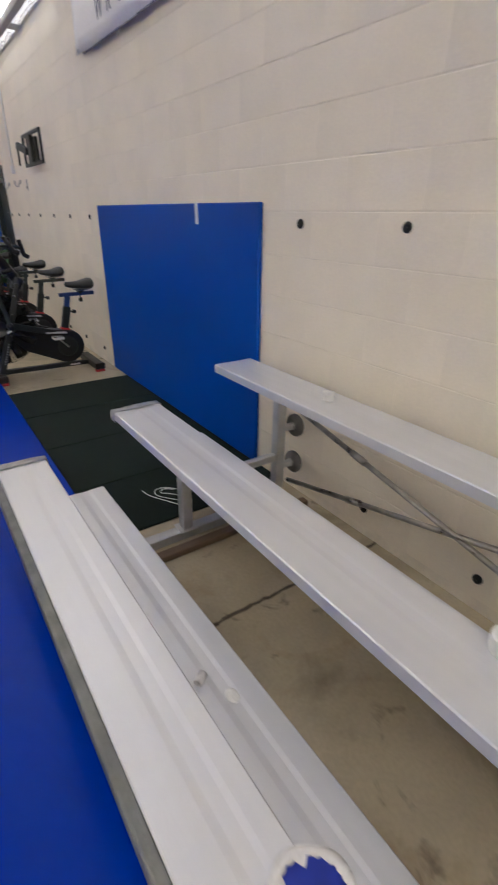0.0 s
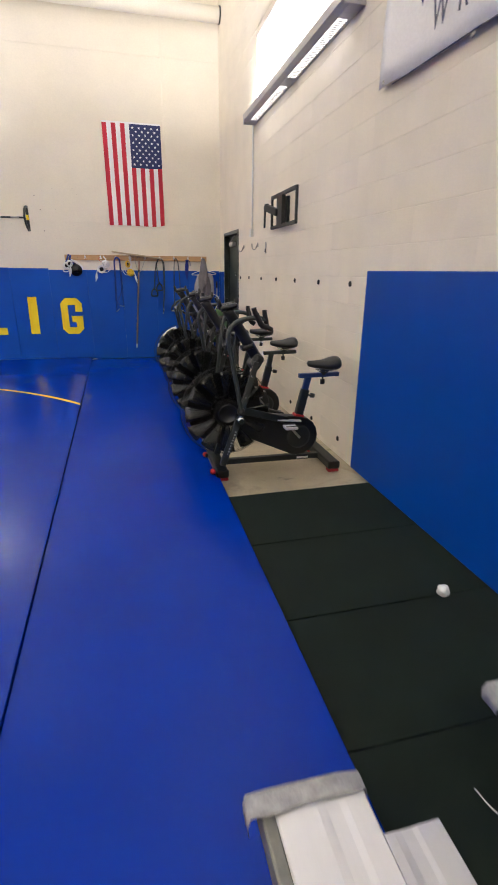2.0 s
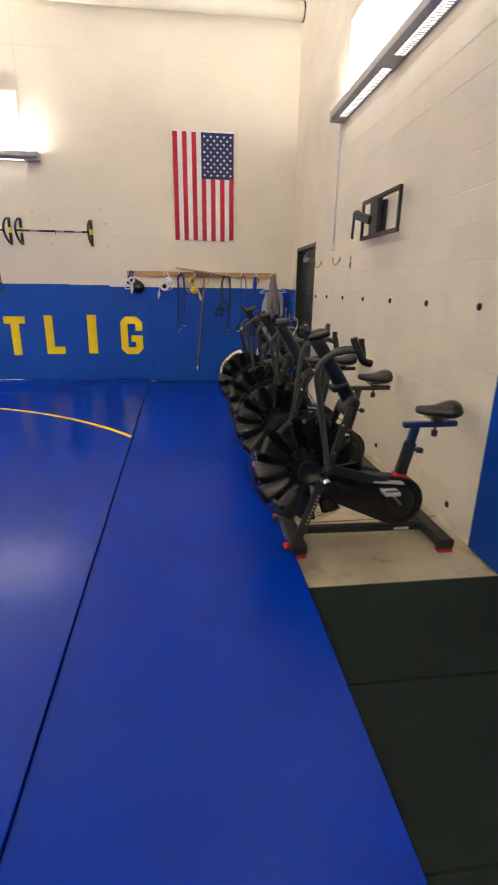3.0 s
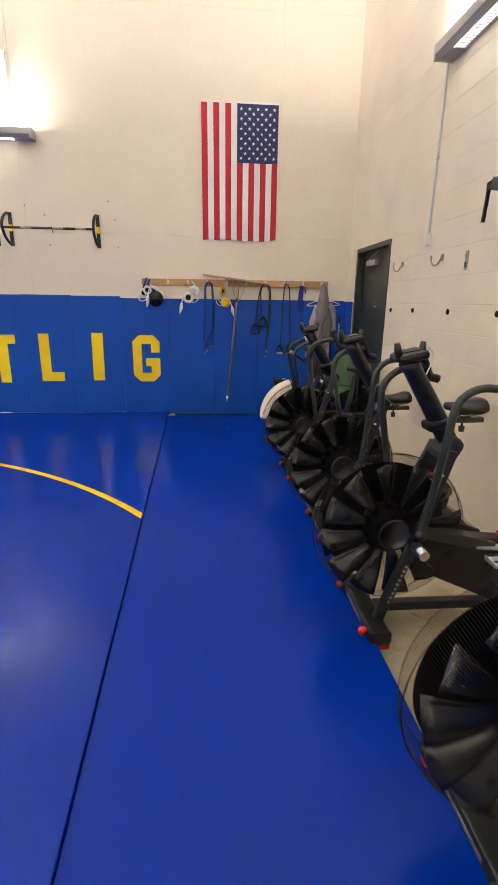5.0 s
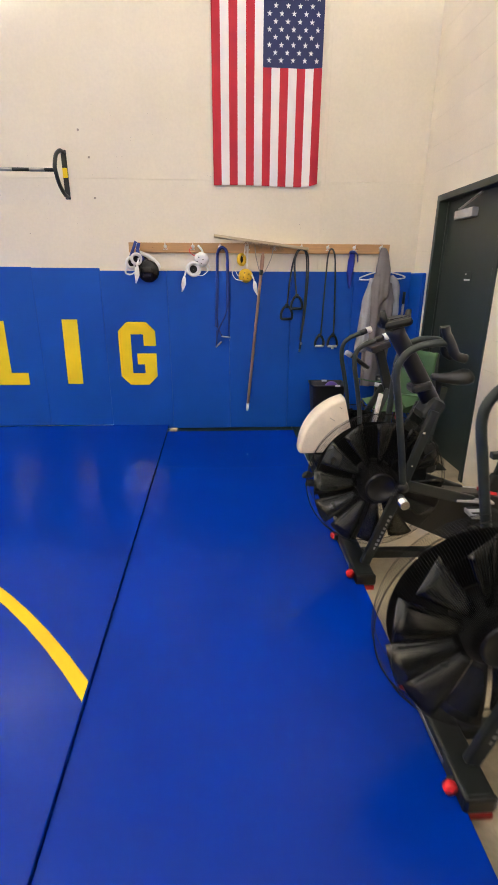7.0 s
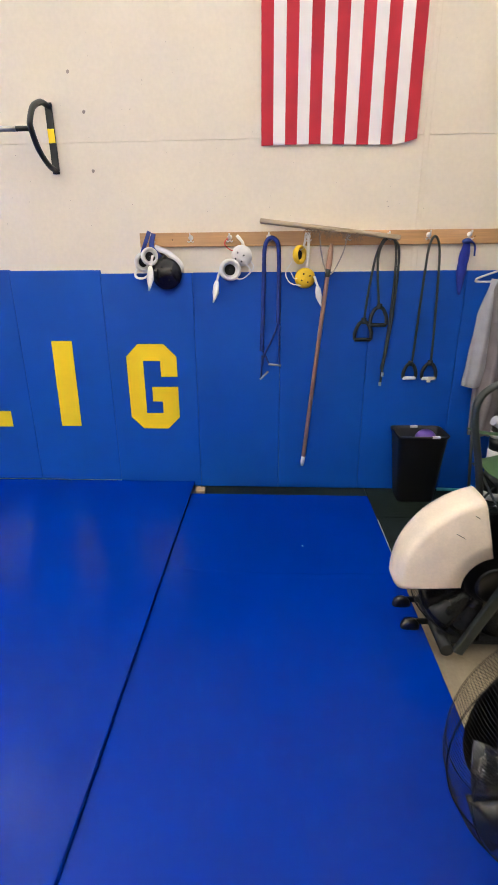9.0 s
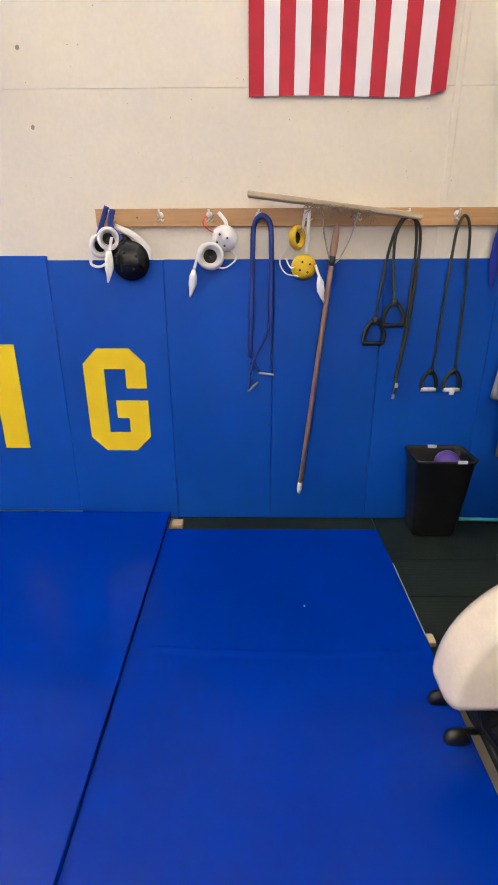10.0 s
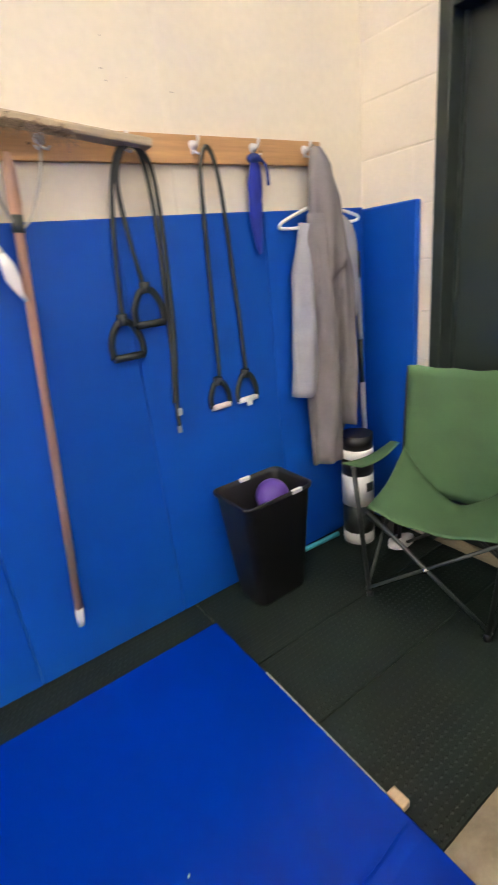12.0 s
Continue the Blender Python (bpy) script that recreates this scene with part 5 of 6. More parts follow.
def fan_bike(at, post, label, seed=0, seat_up=0.0, near=0.0, far=14.0):
    ob = thing("exercise_bike", label, "exercise bike", at, "fan bikes")
    cz, r, hw = 0.495, 0.352, 0.098
    fan_unit(ob, (0, 0, cz), r, hw, seed)
    # Feet.
    for x, half in ((-0.075, 0.235), (0.835, 0.255)):
        st = part("stabiliser", bm_box((x - 0.048, -half, 0.022), (x + 0.048, half, 0.088), 0.014, 3), M_BLACK, ob, "black powder-coated floor bar")
        for s in (-1, 1):
            part("foot", bm_box((x - 0.046, s * (half - 0.05), 0.0), (x + 0.046, s * (half + 0.004), 0.024), 0.006), M_FOOTRED, st, "dull red rubber foot")
            part("end_cap", bm_box((x - 0.05, s * (half - 0.012), 0.026), (x + 0.05, s * (half + 0.006), 0.09), 0.012), M_PLASTIC, st)
        if x < 0:
            part("edge_strip", bm_box((x - 0.0505, -0.10, 0.045), (x - 0.0475, 0.12, 0.062), 0.001), M_STEEL, st)
    for s in (-1, 1):
        w = part("roller", bm_lathe([(0.001, -0.015), (0.008, -0.015), (0.009, -0.011), (0.018, -0.012), (0.021, -0.007), (0.0215, 0.0), (0.021, 0.007), (0.018, 0.012), (0.009, 0.011), (0.001, 0.015)], "Y", 18, (-0.142, s * 0.186, 0.066)), M_RED, ob, "red transport roller")
        part("roller_arm", bm_bar((-0.145, s * 0.165, 0.066), (-0.09, s * 0.165, 0.06), 0.012, 0.03, 0.003), M_BLACK, w)
    part("floor_beam", bm_bar((-0.03, 0, 0.066), (0.80, 0, 0.056), 0.05, 0.045, 0.006), M_BLACK, ob)
    part("warning_label", bm_box((0.60, -0.027, 0.046), (0.70, -0.0245, 0.062)), M_PAPER, ob, "white warning label")
    for s in (-1, 1):
        y = s * 0.128
        leg = part("fork_leg", bm_bar((-0.055, y, 0.085), (0.10, y, 0.535), 0.03, 0.052, 0.008, up=(1, 0, 0)), M_BLACK, ob)
        if s < 0:
            for k in range(9):
                a = Vector((-0.018, y - 0.0158, 0.175)).lerp(Vector((0.055, y - 0.0158, 0.375)), k / 9)
                part("marking", bm_bar(a, a + Vector((0.0045, 0, 0.0125)), 0.001, 0.014 if k % 3 else 0.009, 0, up=(1, 0, 0)), M_DECAL, leg)
        part("frame_tube", bm_bar((0.095, y, 0.51), (0.225, s * 0.085, 0.885), 0.028, 0.045, 0.008, up=(1, 0, 0)), M_BLACK, ob)
        part("frame_tube", bm_bar((0.08, y, 0.53), (0.50, s * 0.065, 0.40), 0.026, 0.055, 0.008), M_BLACK, ob)
        part("peg", bm_tube([(0.066, s * 0.128, 0.482), (0.070, s * 0.252, 0.473)], 0.0225, 14), M_SILVER, ob, "knurled metal foot peg")
        part("peg_band", bm_tube([(0.0676, s * 0.178, 0.4784), (0.0688, s * 0.214, 0.4758)], 0.0232, 14), M_PLASTIC, ob)
        for z in (0.62, 0.78):
            part("bolt", bm_lathe([(0.001, s * 0.006), (0.007, s * 0.004), (0.009, 0)], "Y", 8, (0.08 + (z - 0.44) * 0.29, y + s * (0.0 - (z - 0.44) * 0.10) + s * 0.0145, z)), M_SILVER, ob)
        # Moving arms.
        ya = s * 0.185
        swing = Matrix.Translation((0.088, 0, 0.525)) @ Matrix.Rotation(radians(near if s < 0 else far), 4, "Y") @ Matrix.Translation((-0.088, 0, -0.525))
        bm = bm_tube(smooth_path([(0.088, ya * 0.85, 0.52), (0.055, ya * 0.95, 0.70), (0.01, ya, 0.94), (-0.015, ya, 1.08), (0.005, ya, 1.15), (0.06, ya, 1.195), (0.14, ya * 1.05, 1.215), (0.19, ya * 1.1, 1.215)]), 0.0165, 12)
        bmesh.ops.transform(bm, matrix=swing, verts=bm.verts)
        arm = part("handle_arm", bm, M_GREYTUBE, ob, "curved grey steel handle arm")
        bm = bm_tube(smooth_path([(0.165, ya * 1.1, 1.285), (0.175, ya * 1.1, 1.255), (0.20, ya * 1.12, 1.21), (0.225, ya * 1.15, 1.165), (0.27, ya * 1.15, 1.15)]), [0.019] * 8 + [0.021] * 9 + [0.020] * 8, 12)
        bmesh.ops.transform(bm, matrix=swing, verts=bm.verts)
        part("grip", bm, M_PLASTIC, arm, "black foam grip")
        part("pivot", bm_lathe([(0.001, s * 0.022), (0.024, s * 0.018), (0.03, -s * 0.02), (0.001, -s * 0.022)], "Y", 18, (0.088, ya * 0.85, 0.525)), M_PLASTIC, arm)
    # Mast and console.
    part("mast", bm_tube([(0.27, 0, 0.86), (0.22, 0, 0.94), (0.12, 0, 1.10), (0.04, 0, 1.225), (0.018, 0, 1.262)], [0.042, 0.043, 0.041, 0.039, 0.044], 16), M_PLASTIC, ob, "thick black console mast")
    part("mast_foot", bm_bar((0.205, 0, 0.82), (0.265, 0, 0.93), 0.15, 0.085, 0.03, up=(1, 0, 0)), M_BLACK, ob)
    part("bottle_box", bm_bar((0.12, -0.01, 0.975), (0.215, -0.01, 1.0), 0.09, 0.04, 0.012), M_PLASTIC, ob)
    con = part("console", bm_bar((-0.045, 0, 1.268), (0.085, 0, 1.296), 0.135, 0.040, 0.018), M_PLASTIC, ob, "black display console")
    part("screen", bm_bar((-0.02, 0, 1.297), (0.06, 0, 1.314), 0.08, 0.004, 0.0015), M_BLACK, con)
    for s in (-1, 1):
        part("console_horn", bm_tube([(0.02 + s * 0.055, s * 0.035, 1.28 + s * 0.008), (0.022 + s * 0.072, s * 0.045, 1.305), (0.02 + s * 0.078, s * 0.048, 1.338)], [0.020, 0.017, 0.012], 10), M_PLASTIC, con)
    # Drive housing, crank, pedals.
    outline = []
    for k in range(9):
        a = math.radians(100 + 20 * k)
        outline.append((0.20 + 0.105 * math.cos(a), 0.365 + 0.105 * math.sin(a)))
    for k in range(11):
        a = math.radians(-110 + 19 * k)
        outline.append((0.60 + 0.165 * math.cos(a), 0.25 + 0.165 * math.sin(a)))
    bm = bm_poly(outline, 0.09, "XZ", 0.045)
    bmesh.ops.recalc_face_normals(bm, faces=bm.faces)
    bmesh.ops.bevel(bm, geom=[e for e in bm.edges if abs(e.verts[0].co.y - e.verts[1].co.y) < 1e-5], offset=0.012, segments=2, profile=0.5, affect="EDGES")
    drive = part("drive_housing", bm, M_PLASTIC, ob, "black plastic drive housing", smooth=False)
    for s in (-1, 1):
        part("crank_disc", bm_lathe([(0.001, s * 0.056), (0.075, s * 0.055), (0.10, s * 0.049), (0.10, s * 0.043)], "Y", 28, (0.60, 0, 0.25)), M_BLACK, drive)
        d = -s
        part("crank_arm", bm_bar((0.60, s * 0.072, 0.25), (0.60 - d * 0.10, s * 0.078, 0.25 + d * 0.11), 0.018, 0.030, 0.005, up=(0, 1, 0)), M_STEEL, drive)
        pedal(drive, 0.60 - d * 0.105, s * 0.135, 0.25 + d * 0.115)
        part("foot_rest", bm_bar((0.40, s * 0.075, 0.415), (0.60, s * 0.075, 0.395), 0.045, 0.012, 0.003), M_ALU2, ob, "ribbed pale metal strip")
    # Seat post.
    part("post_sleeve", bm_bar((0.585, 0, 0.33), (0.655, 0, 0.635 + min(0, seat_up)), 0.05, 0.068, 0.01, up=(1, 0, 0)), M_BLACK, ob)
    part("collar", bm_bar((0.602, 0, 0.40), (0.609, 0, 0.432), 0.066, 0.088, 0.01, up=(1, 0, 0)), M_RED, ob, "red plastic collar")
    part("seat_post", bm_bar((0.645, 0, 0.60 + min(0, seat_up)), (0.675, 0, 0.735 + seat_up), 0.036, 0.05, 0.006, up=(1, 0, 0)), post, ob)
    z = 0.745 + seat_up
    sl = part("seat_slider", bm_bar((0.595, 0, z), (0.935, 0, z + 0.004), 0.042, 0.034, 0.005), post, ob)
    knob(ob, (0.68, 0, 0.585), (0.735, 0, 0.575))
    knob(sl, (0.80, 0, z - 0.015), (0.80, 0, z - 0.075))
    part("clamp", bm_bar((0.78, 0, z + 0.015), (0.83, 0, z + 0.05), 0.05, 0.05, 0.006), M_BLACK, sl)
    saddle(ob, 0.80, z + 0.078)
    for y in (-0.022, 0.022):
        part("rail", bm_tube([(0.74, y, z + 0.045), (0.78, y, z + 0.035), (0.86, y, z + 0.035), (0.92, y, z + 0.05)], 0.004, 6), M_SILVER, sl, "bright saddle rail")
    return ob


fan_bike((0.640, 4.775, 0), M_BLUESTEEL, "black fan exercise bike with a blue seat post and red feet", 0, 0.0, 0, 15)
fan_bike((0.632, 5.785, 0), M_GREYTUBE, "black fan exercise bike with a grey seat post", 1, 0.02, 17, 0)
fan_bike((0.650, 6.680, 0), M_GREYTUBE, "black fan exercise bike between two others", 2, 0.03, 14, -1)
fan_bike((0.625, 7.745, 0), M_GREYTUBE, "black fan exercise bike, last of the row beside the old one", 3, -0.125, 0, 14)

cable = thing("headphone_cable", "thin white cable looped over a bike console", "cable", (0.632, 5.785, 0))
part("loop", bm_tube(smooth_path([(0.07, 0.055, 1.30), (0.125, 0.085, 1.315), (0.165, 0.09, 1.29), (0.16, 0.08, 1.24), (0.13, 0.065, 1.18), (0.115, 0.055, 1.13), (0.12, 0.05, 1.08)]), 0.0032, 6), M_WHITE, cable)

# Older fan bike with a cream wind guard.
old = thing("exercise_bike", "older grey fan bike with a cream plastic wind guard", "exercise bike", (0.745, 8.63, 0), "fan bikes")
OC, OR, OH = (0, 0, 0.355), 0.305, 0.075
fan_unit(old, OC, OR, OH, 5)
GR = 0.382
prof = [(0.135, -OH - 0.010), (0.20, -OH - 0.014), (GR * 0.93, -OH - 0.012), (GR * 0.965, -OH - 0.006), (GR * 0.99, -OH + 0.010), (GR, -OH + 0.03), (GR, 0.035), (GR * 0.985, OH - 0.015)]
bm = bm_lathe(prof, "Y", 28, OC, None, math.radians(104), math.radians(182))
thicken(bm, 0.004)
cover = part("wind_guard", bm, M_CREAMCLOTH, old, "cream moulded plastic wind guard", smooth=True)
for a, q, d in ((128, 0.30, 0.035), (112, 0.335, 0.018), (121, 0.355, 0.02)):
    t = math.radians(a)
    p = Vector((q * math.cos(t), -OH - 0.0145 if q < 0.34 else -OH - 0.0075, 0.355 + q * math.sin(t)))
    part("scratch", bm_bar(p, p + Vector((d, 0, -d * 0.6)), 0.0015, 0.0022, 0), M_DARK, cover)
part("stabiliser", bm_tube([(-0.15, -0.09, 0.05), (-0.15, 0.25, 0.05)], 0.028, 14), M_BLACK, old)
part("stabiliser", bm_tube([(0.62, -0.14, 0.05), (0.62, 0.24, 0.05)], 0.028, 14), M_BLACK, old)
for y in (0.055, 0.205):
    c = part("caster", bm_lathe([(0.001, -0.018), (0.02, -0.018), (0.036, -0.014), (0.042, 0), (0.036, 0.014), (0.02, 0.018), (0.001, 0.018)], "Y", 20, (-0.262, y, 0.046)), M_PLASTIC, old, "black caster wheel")
    part("caster_arm", bm_bar((-0.262, y + 0.024, 0.05), (-0.15, y + 0.024, 0.055), 0.008, 0.03, 0.002), M_BLACK, c)
part("floor_beam", bm_bar((-0.17, 0, 0.05), (0.66, 0, 0.05), 0.05, 0.05, 0.006), M_BLACK, old)
for s in (-1, 1):
    part("fork_leg", bm_bar((-0.12, s * 0.11, 0.06), (0.04, s * 0.11, 0.42), 0.025, 0.04, 0.006, up=(1, 0, 0)), M_GREYTUBE, old)
    part("frame_tube", bm_bar((0.03, s * 0.11, 0.40), (0.20, s * 0.06, 0.78), 0.025, 0.04, 0.006, up=(1, 0, 0)), M_GREYTUBE, old)
    arm = part("handle_arm", bm_tube(smooth_path([(0.02, s * 0.15, 0.38), (-0.02, s * 0.16, 0.70), (-0.07, s * 0.17, 0.95), (-0.065, s * 0.17, 1.04), (-0.02, s * 0.175, 1.085), (0.05, s * 0.18, 1.115)]), 0.015, 12), M_GREYTUBE, old, "curved grey handle arm")
    part("grip", bm_tube([(0.045, s * 0.18, 1.113), (0.095, s * 0.182, 1.132)], 0.019, 12), M_PLASTIC, arm)
    part("white_tip", bm_tube([(0.09, s * 0.182, 1.130), (0.122, s * 0.184, 1.142)], 0.022, 12), M_WHITE, arm)
part("mast", bm_bar((0.22, 0, 0.76), (0.13, 0, 1.03), 0.05, 0.06, 0.01, up=(1, 0, 0)), M_BLACK, old)
part("console", bm_bar((0.06, 0, 1.03), (0.18, 0, 1.075), 0.16, 0.04, 0.01), M_PLASTIC, old)
part("cross_handle", bm_tube([(-0.10, -0.05, 1.02), (-0.065, -0.045, 1.0)], 0.018, 12), M_LGREY, old, "pale handle end")
part("cross_handle", bm_tube([(-0.065, -0.045, 1.0), (0.06, -0.03, 0.915)], 0.014, 12), M_PLASTIC, old)
part("label_tube", bm_tube([(0.10, -0.12, 0.55), (0.135, -0.11, 0.76)], 0.016, 12), M_PAPER, old, "white sticker on the tube")
part("drive_housing", bm_box((0.12, -0.05, 0.15), (0.62, 0.05, 0.38), 0.04, 3), M_PLASTIC, old)
part("seat_post", bm_bar((0.52, 0, 0.30), (0.60, 0, 0.78), 0.036, 0.05, 0.006, up=(1, 0, 0)), M_GREYTUBE, old)
saddle(old, 0.64, 0.83)

# ---- corner by the door ----
bin_ = thing("waste_bin", "black plastic waste bin on the rubber floor", "waste bin", (0.86, 10.045, 0.0122))


def rounded(w, d, r, n=5):
    pts = []
    for cx, cy, a0 in ((w - r, d - r, 0), (-w + r, d - r, 90), (-w + r, -d + r, 180), (w - r, -d + r, 270)):
        for k in range(n + 1):
            a = math.radians(a0 + 90 * k / n)
            pts.append((cx + r * math.cos(a), cy + r * math.sin(a)))
    return pts


bm = bmesh.new()
loops = []
for z, w, dd in ((0.0, 0.118, 0.082), (0.012, 0.124, 0.088), (0.47, 0.160, 0.118), (0.475, 0.168, 0.126), (0.49, 0.170, 0.128), (0.492, 0.164, 0.122), (0.47, 0.156, 0.114), (0.02, 0.120, 0.084)):
    loops.append([bm.verts.new((x, y, z)) for x, y in rounded(w, dd, 0.035)])
for a, b in zip(loops, loops[1:]):
    n = len(a)
    for k in range(n):
        bm.faces.new((a[k], a[(k + 1) % n], b[(k + 1) % n], b[k])).smooth = True
bm.faces.new(loops[0][::-1])
bm.faces.new(loops[-1])
part("body", bm, M_BIN, bin_)
part("sticker", bm_box((-0.03, 0.112, 0.478), (0.02, 0.127, 0.4935), 0.001), M_PAPER, bin_, "small white sticker")
part("sticker", bm_box((0.05, -0.1295, 0.478), (0.10, -0.115, 0.4935), 0.001), M_PAPER, bin_, "small white sticker")
ball = thing("ball", "purple rubber ball resting in the waste bin", "ball", (0.905, 10.045, 0.375))
bm = bmesh.new()
bmesh.ops.create_uvsphere(bm, u_segments=32, v_segments=20, radius=0.07, matrix=Matrix.Translation((0, 0, 0.07)))
part("skin", bm, M_PURPLE, ball, smooth=True)
fill = thing("rubbish", "dark crumpled rubbish filling the waste bin", "rubbish", (0.86, 10.045, 0.035))
bm = bm_box((-0.125, -0.085, 0.0), (0.125, 0.085, 0.345), 0.03, 3)
for v in bm.verts:
    k = 0.68 + 0.9 * v.co.z
    v.co.x, v.co.y = v.co.x * k, v.co.y * k
    v.co.z += 0.012 * noise.noise(v.co * 30)
part("bag", bm, M_DARK, fill)

teal = thing("plastic_stick", "thin teal plastic stick lying against the wall pads", "stick", (0, 0, 0.0125))
part("stick", bm_tube([(1.06, 10.135, 0.022), (1.165, 10.13, 0.022), (1.34, 10.12, 0.022)], 0.012, 10), M_TEAL, teal)

roller = thing("foam_roller", "black foam roller with white bands standing in the corner", "foam roller", (1.405, 10.04, 0.0125))
for za, zb, m in ((0.0, 0.012, M_PLASTIC), (0.012, 0.07, M_WHITE), (0.07, 0.215, M_GREYTUBE), (0.215, 0.37, M_WHITE), (0.37, 0.452, M_PLASTIC), (0.452, 0.497, M_WHITE), (0.497, 0.56, M_PLASTIC)):
    part("band" if m is M_WHITE else "core", bm_tube([(0, 0, za), (0, 0, zb)], 0.074 if m is M_WHITE else 0.0725, 28), m, roller)
part("scuffs", bm_box((-0.02, -0.0755, 0.29), (0.02, -0.071, 0.335), 0.001), M_GREYTUBE, roller)
pole = thing("pole", "thin black and grey pole leaning in the corner", "pole", (1.565, 10.15, 0.0125))
part("shaft", bm_tube([(-0.02, -0.05, 0), (-0.0116, -0.029, 0.40)], 0.011, 10), M_BLACK, pole)
part("shaft", bm_tube([(-0.0116, -0.029, 0.40), (-0.0042, -0.0105, 0.75)], 0.0125, 10), M_LGREY, pole, "grey lower section")
part("shaft", bm_tube([(-0.0042, -0.0105, 0.75), (0.0, 0.0, 0.95)], 0.011, 10), M_BLACK, pole)
part("shaft", bm_tube([(0.0, 0.0, 0.95), (0.008, 0.015, 1.22)], 0.012, 10), M_LGREY, pole, "grey upper section")
part("grip", bm_tube([(0.008, 0.015, 1.22), (0.01, 0.02, 1.33)], 0.014, 10), M_PLASTIC, pole)

# Folding camp chair, facing the mats.
chair = thing("camp_chair", "green canvas folding camp chair with dark steel legs", "camp chair", (1.405, 9.565, 0.0125), rz=-75.5)
# local: +y to the back, x across
hwid = 0.235


def cloth_panel(name, f, nu, nv, thick=0.004, label=""):
    b = bmesh.new()
    g = [[b.verts.new(f(i / nu, j / nv)) for j in range(nv + 1)] for i in range(nu + 1)]
    for p, q in zip(g, g[1:]):
        for j in range(nv):
            b.faces.new((p[j], p[j + 1], q[j + 1], q[j])).smooth = True
    thicken(b, thick)
    part(name, b, M_CANVAS, chair, label)


cloth_panel("seat", lambda u, v: (-hwid + 2 * hwid * u, -0.235 + 0.36 * v, 0.405 + (0.13 * v * v) * abs(2 * u - 1) ** 2 - 0.055 * v * (1 - abs(2 * u - 1) ** 2) - 0.04 * math.sin(math.pi * u) + 0.004 * math.sin(u * 17 + v * 9)), 14, 12, label="sagging green canvas seat")
cloth_panel("backrest", lambda u, v: (-0.232 + 0.477 * u, 0.10 + 0.05 * v + 0.045 * math.sin(math.pi * u), 0.315 + 0.565 * v - 0.02 * math.sin(math.pi * u) * v + 0.003 * math.sin(u * 21)), 14, 14, label="green canvas backrest")
for s in (-1, 1):
    cloth_panel("armrest", lambda u, v: (s * (0.275 + 0.07 * (v - 0.5) * (0.6 + 0.6 * (1 - u))), -0.27 + 0.39 * u, 0.59 - 0.045 * u - 0.02 * math.sin(math.pi * u)), 10, 4, label="green canvas armrest")
    part("back_leg", bm_tube([(s * 0.27, 0.15, 0.0), (s * 0.236, 0.163, 0.872)], 0.0095, 10), M_BLACK, chair)
    part("front_leg", bm_tube([(s * 0.225, -0.235, 0.0), (s * 0.27, -0.262, 0.585)], 0.0095, 10), M_BLACK, chair)
    part("side_strut", bm_tube([(s * 0.235, -0.24, 0.03), (s * 0.275, 0.15, 0.36)], 0.0075, 8), M_GREYTUBE, chair)
    part("side_strut", bm_tube([(s * 0.272, 0.15, 0.03), (s * 0.238, -0.245, 0.385)], 0.0075, 8), M_GREYTUBE, chair)
    for y, x in ((-0.235, 0.225), (0.15, 0.27)):
        part("foot", bm_tube([(s * x, y, 0), (s * x, y, 0.03)], 0.014, 10), M_PLASTIC, chair)
for y, z in ((-0.238, 0.03), (0.15, 0.03)):
    for s in (-1, 1):
        part("cross_strut", bm_tube([(s * 0.24, y, z), (-s * 0.235, y + 0.01, 0.39)], 0.0075, 8), M_GREYTUBE, chair)
part("pivot", bm_lathe([(0.001, -0.012), (0.010, -0.010), (0.012, 0)], "Y", 10, (0, -0.238, 0.21)), M_SILVER, chair)
shoe = thing("rag", "crumpled pale rag on the floor under the chair", "rag", (1.50, 9.86, 0.0125))
bm = bmesh.new()
bmesh.ops.create_icosphere(bm, subdivisions=3, radius=0.06, matrix=Matrix.Translation((0, 0, 0.025)) @ Matrix.Diagonal((1.3, 0.8, 0.42, 1)))
for v in bm.verts:
    v.co *= 1 + 0.18 * noise.noise(v.co * 25)
    v.co.z = max(0, v.co.z)
part("cloth", bm, M_PAPER, shoe, smooth=True)
redbox = thing("small_box", "small dull red box in the corner behind the chair", "box", (1.56, 9.97, 0.0125))
part("carton", bm_box((-0.03, -0.04, 0), (0.03, 0.04, 0.13), 0.004), M_DARK, redbox)
part("lid", bm_box((-0.03, -0.04, 0.1305), (0.03, 0.04, 0.19), 0.004), M_RED, redbox, "dull red lid")

# ---- concrete blocks of the east wall ----
BL, BH, J = 0.406, 0.2055, 0.0034
Z0 = 1.491 - 7 * BH
TAPERED = {}


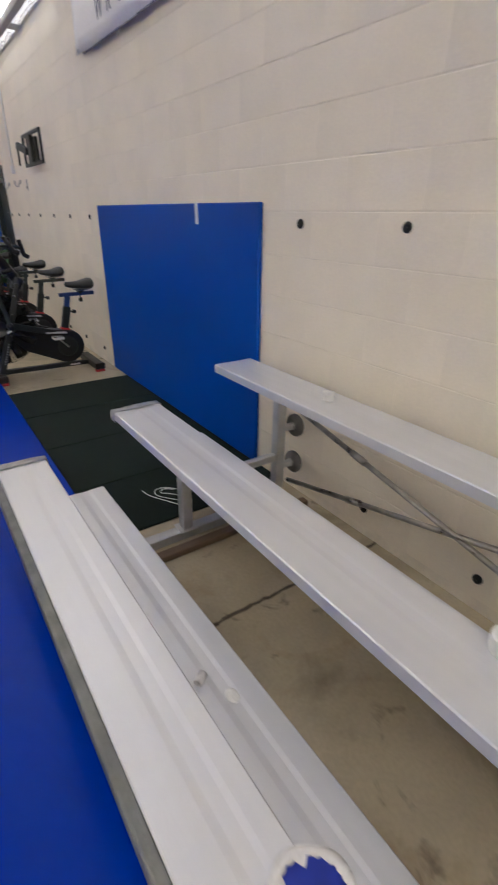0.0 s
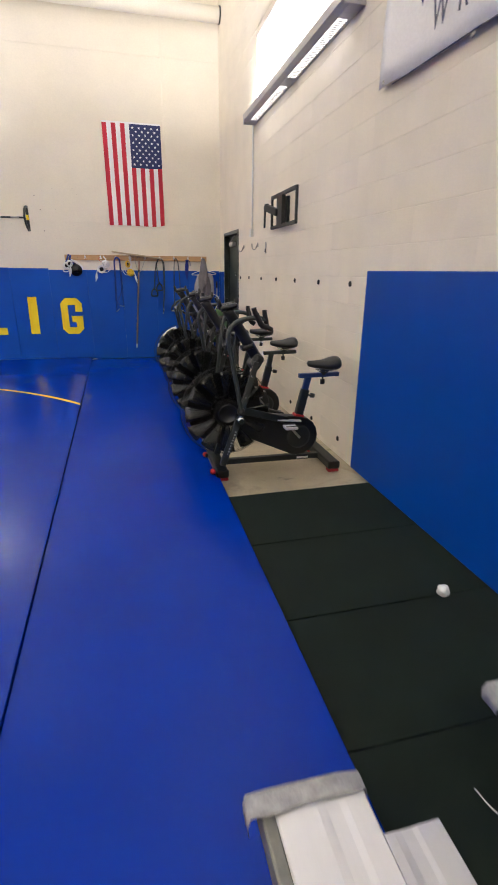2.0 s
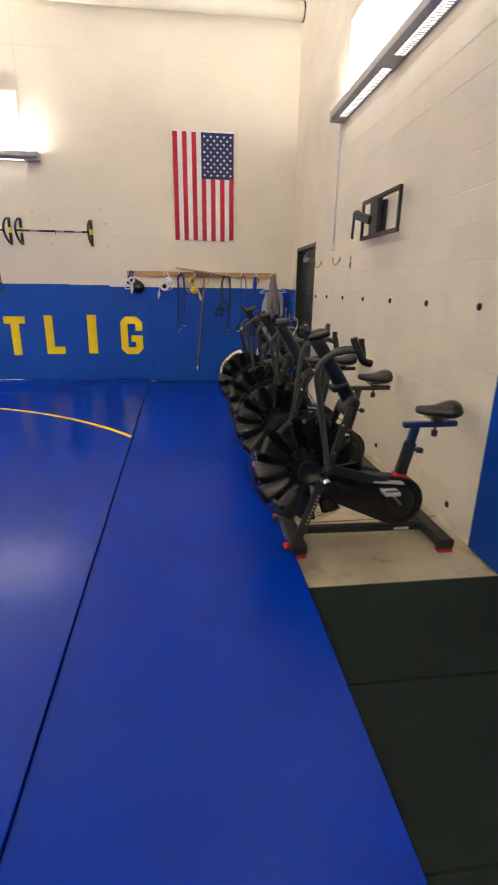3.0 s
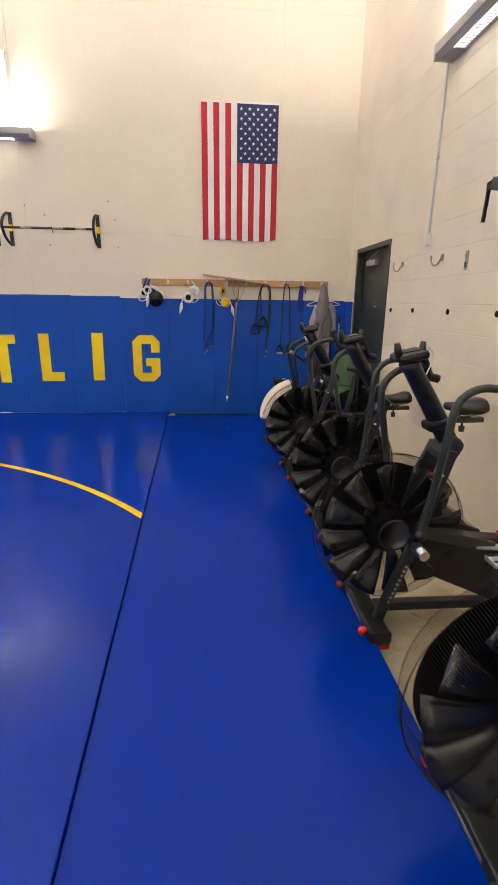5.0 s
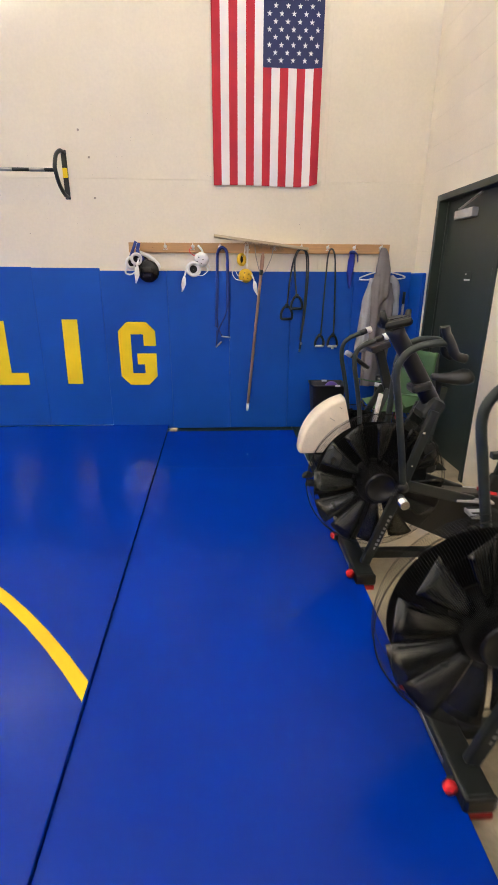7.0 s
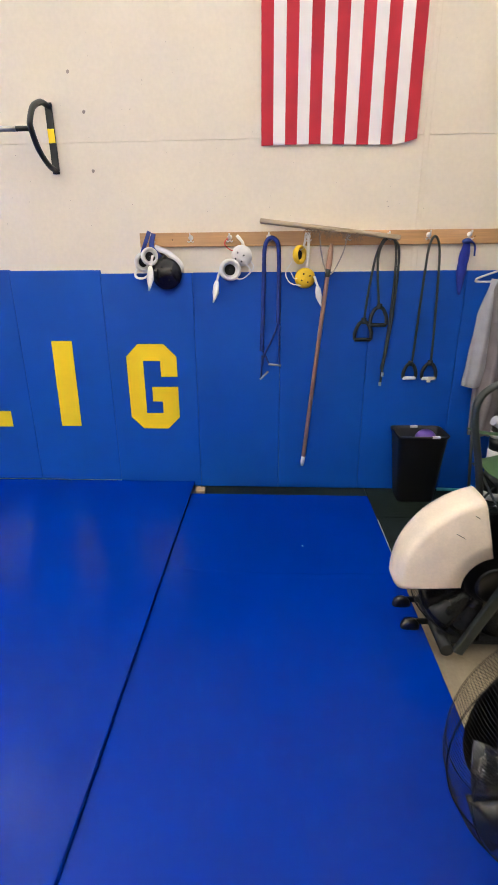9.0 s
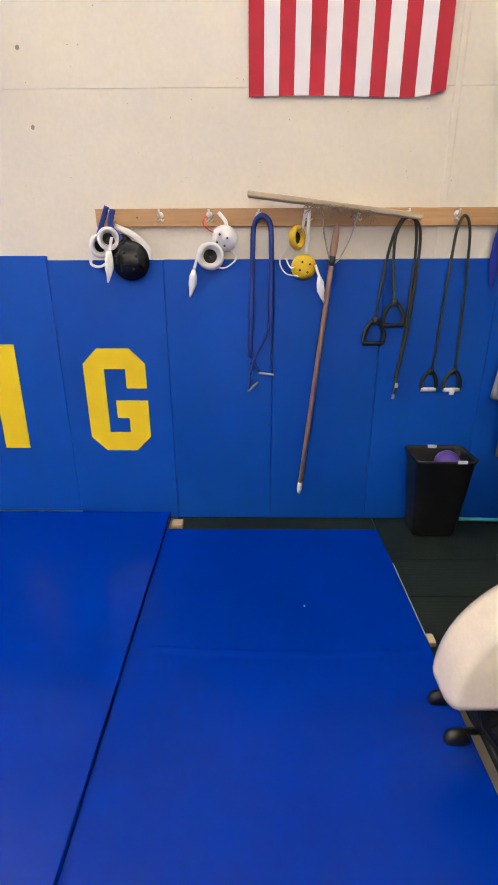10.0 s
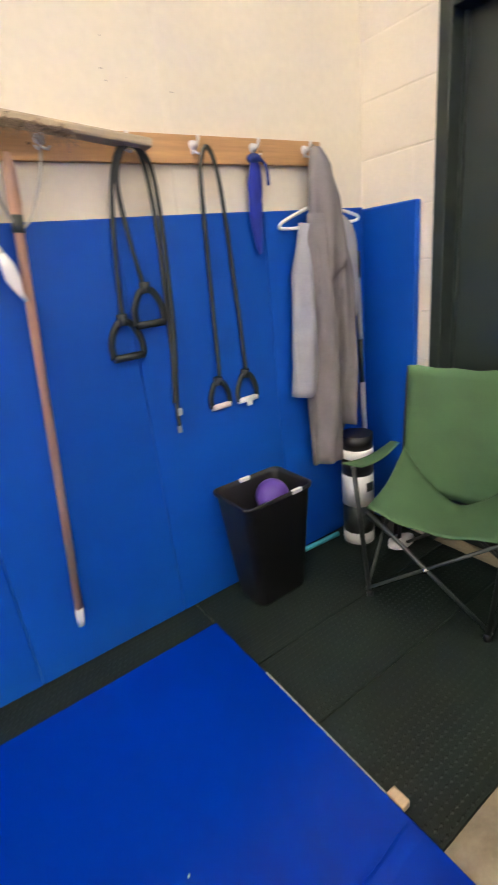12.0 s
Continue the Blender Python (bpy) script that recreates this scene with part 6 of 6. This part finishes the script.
def block_mesh(length, height):
    """Face of one painted block with softened edges, standing just off its joints."""
    key = (round(length, 3), round(height, 3))
    if key in TAPERED:
        return TAPERED[key]
    bm = bmesh.new()
    l, h, c = length / 2 - 0.0001, height / 2 - J / 2, 0.0034
    e = 0.00015
    back = [bm.verts.new((0.008, y, z)) for y, z in ((-l, -h), (l, -h), (l, h), (-l, h))]
    mid = [bm.verts.new((0.0013, y, z)) for y, z in ((-l, -h), (l, -h), (l, h), (-l, h))]
    front = [bm.verts.new((0, y, z)) for y, z in ((-l + e, -h + c), (l - e, -h + c), (l - e, h - c), (-l + e, h - c))]
    bm.faces.new(front)
    for a, b in ((back, mid), (mid, front)):
        for k in range(4):
            bm.faces.new((a[k], a[(k + 1) % 4], b[(k + 1) % 4], b[k]))
    bmesh.ops.recalc_face_normals(bm, faces=bm.faces)
    if bm.faces[0].normal.x > 0:
        bmesh.ops.reverse_faces(bm, faces=bm.faces)
    me = bpy.data.meshes.new("block")
    bm.to_mesh(me)
    bm.free()
    me.materials.append(M_BLOCK)
    TAPERED[key] = me
    return me


def spans(z_mid):
    """Stretches of wall to fill at this height."""
    return [(SOUTH, DOOR_A), (DOOR_B, NORTH)] if z_mid < DOOR_H + 0.05 else [(SOUTH, NORTH)]


courses = []
z = Z0
while z < TOP:
    lo, hi = max(0.0, z), min(TOP, z + BH)
    if hi - lo > 0.02:
        courses.append((lo, hi))
    z += BH
rest = bmesh.new()
count = 0
rndb = random.Random(11)
for row, (za, zb) in enumerate(courses):
    zm = (za + zb) / 2
    off = BL / 2 if row % 2 else 0.0
    for ya, yb in spans(zm):
        k = math.floor((ya - off) / BL)
        y = k * BL + off
        while y < yb - 1e-6:
            a, b = max(y, ya), min(y + BL, yb)
            y += BL
            if b - a < 0.03:
                continue
            lift = rndb.uniform(-0.0004, 0.0003)
            near = -0.6 < a and b < 5.4 and za < 3.0
            if near and count < 300:
                ob = shared("block", block_mesh(b - a, zb - za), wall_east, pose(EAST - 0.001 + lift, (a + b) / 2, zm))
                count += 1
            else:
                me = block_mesh(b - a, zb - za)
                vs = [rest.verts.new((v.co.x + EAST - 0.001 + lift, v.co.y + (a + b) / 2, v.co.z + zm)) for v in me.vertices]
                for p in me.polygons:
                    rest.faces.new([vs[i] for i in p.vertices])
tagged(part("block_courses", rest, M_BLOCK, wall_east), kind="stuff")
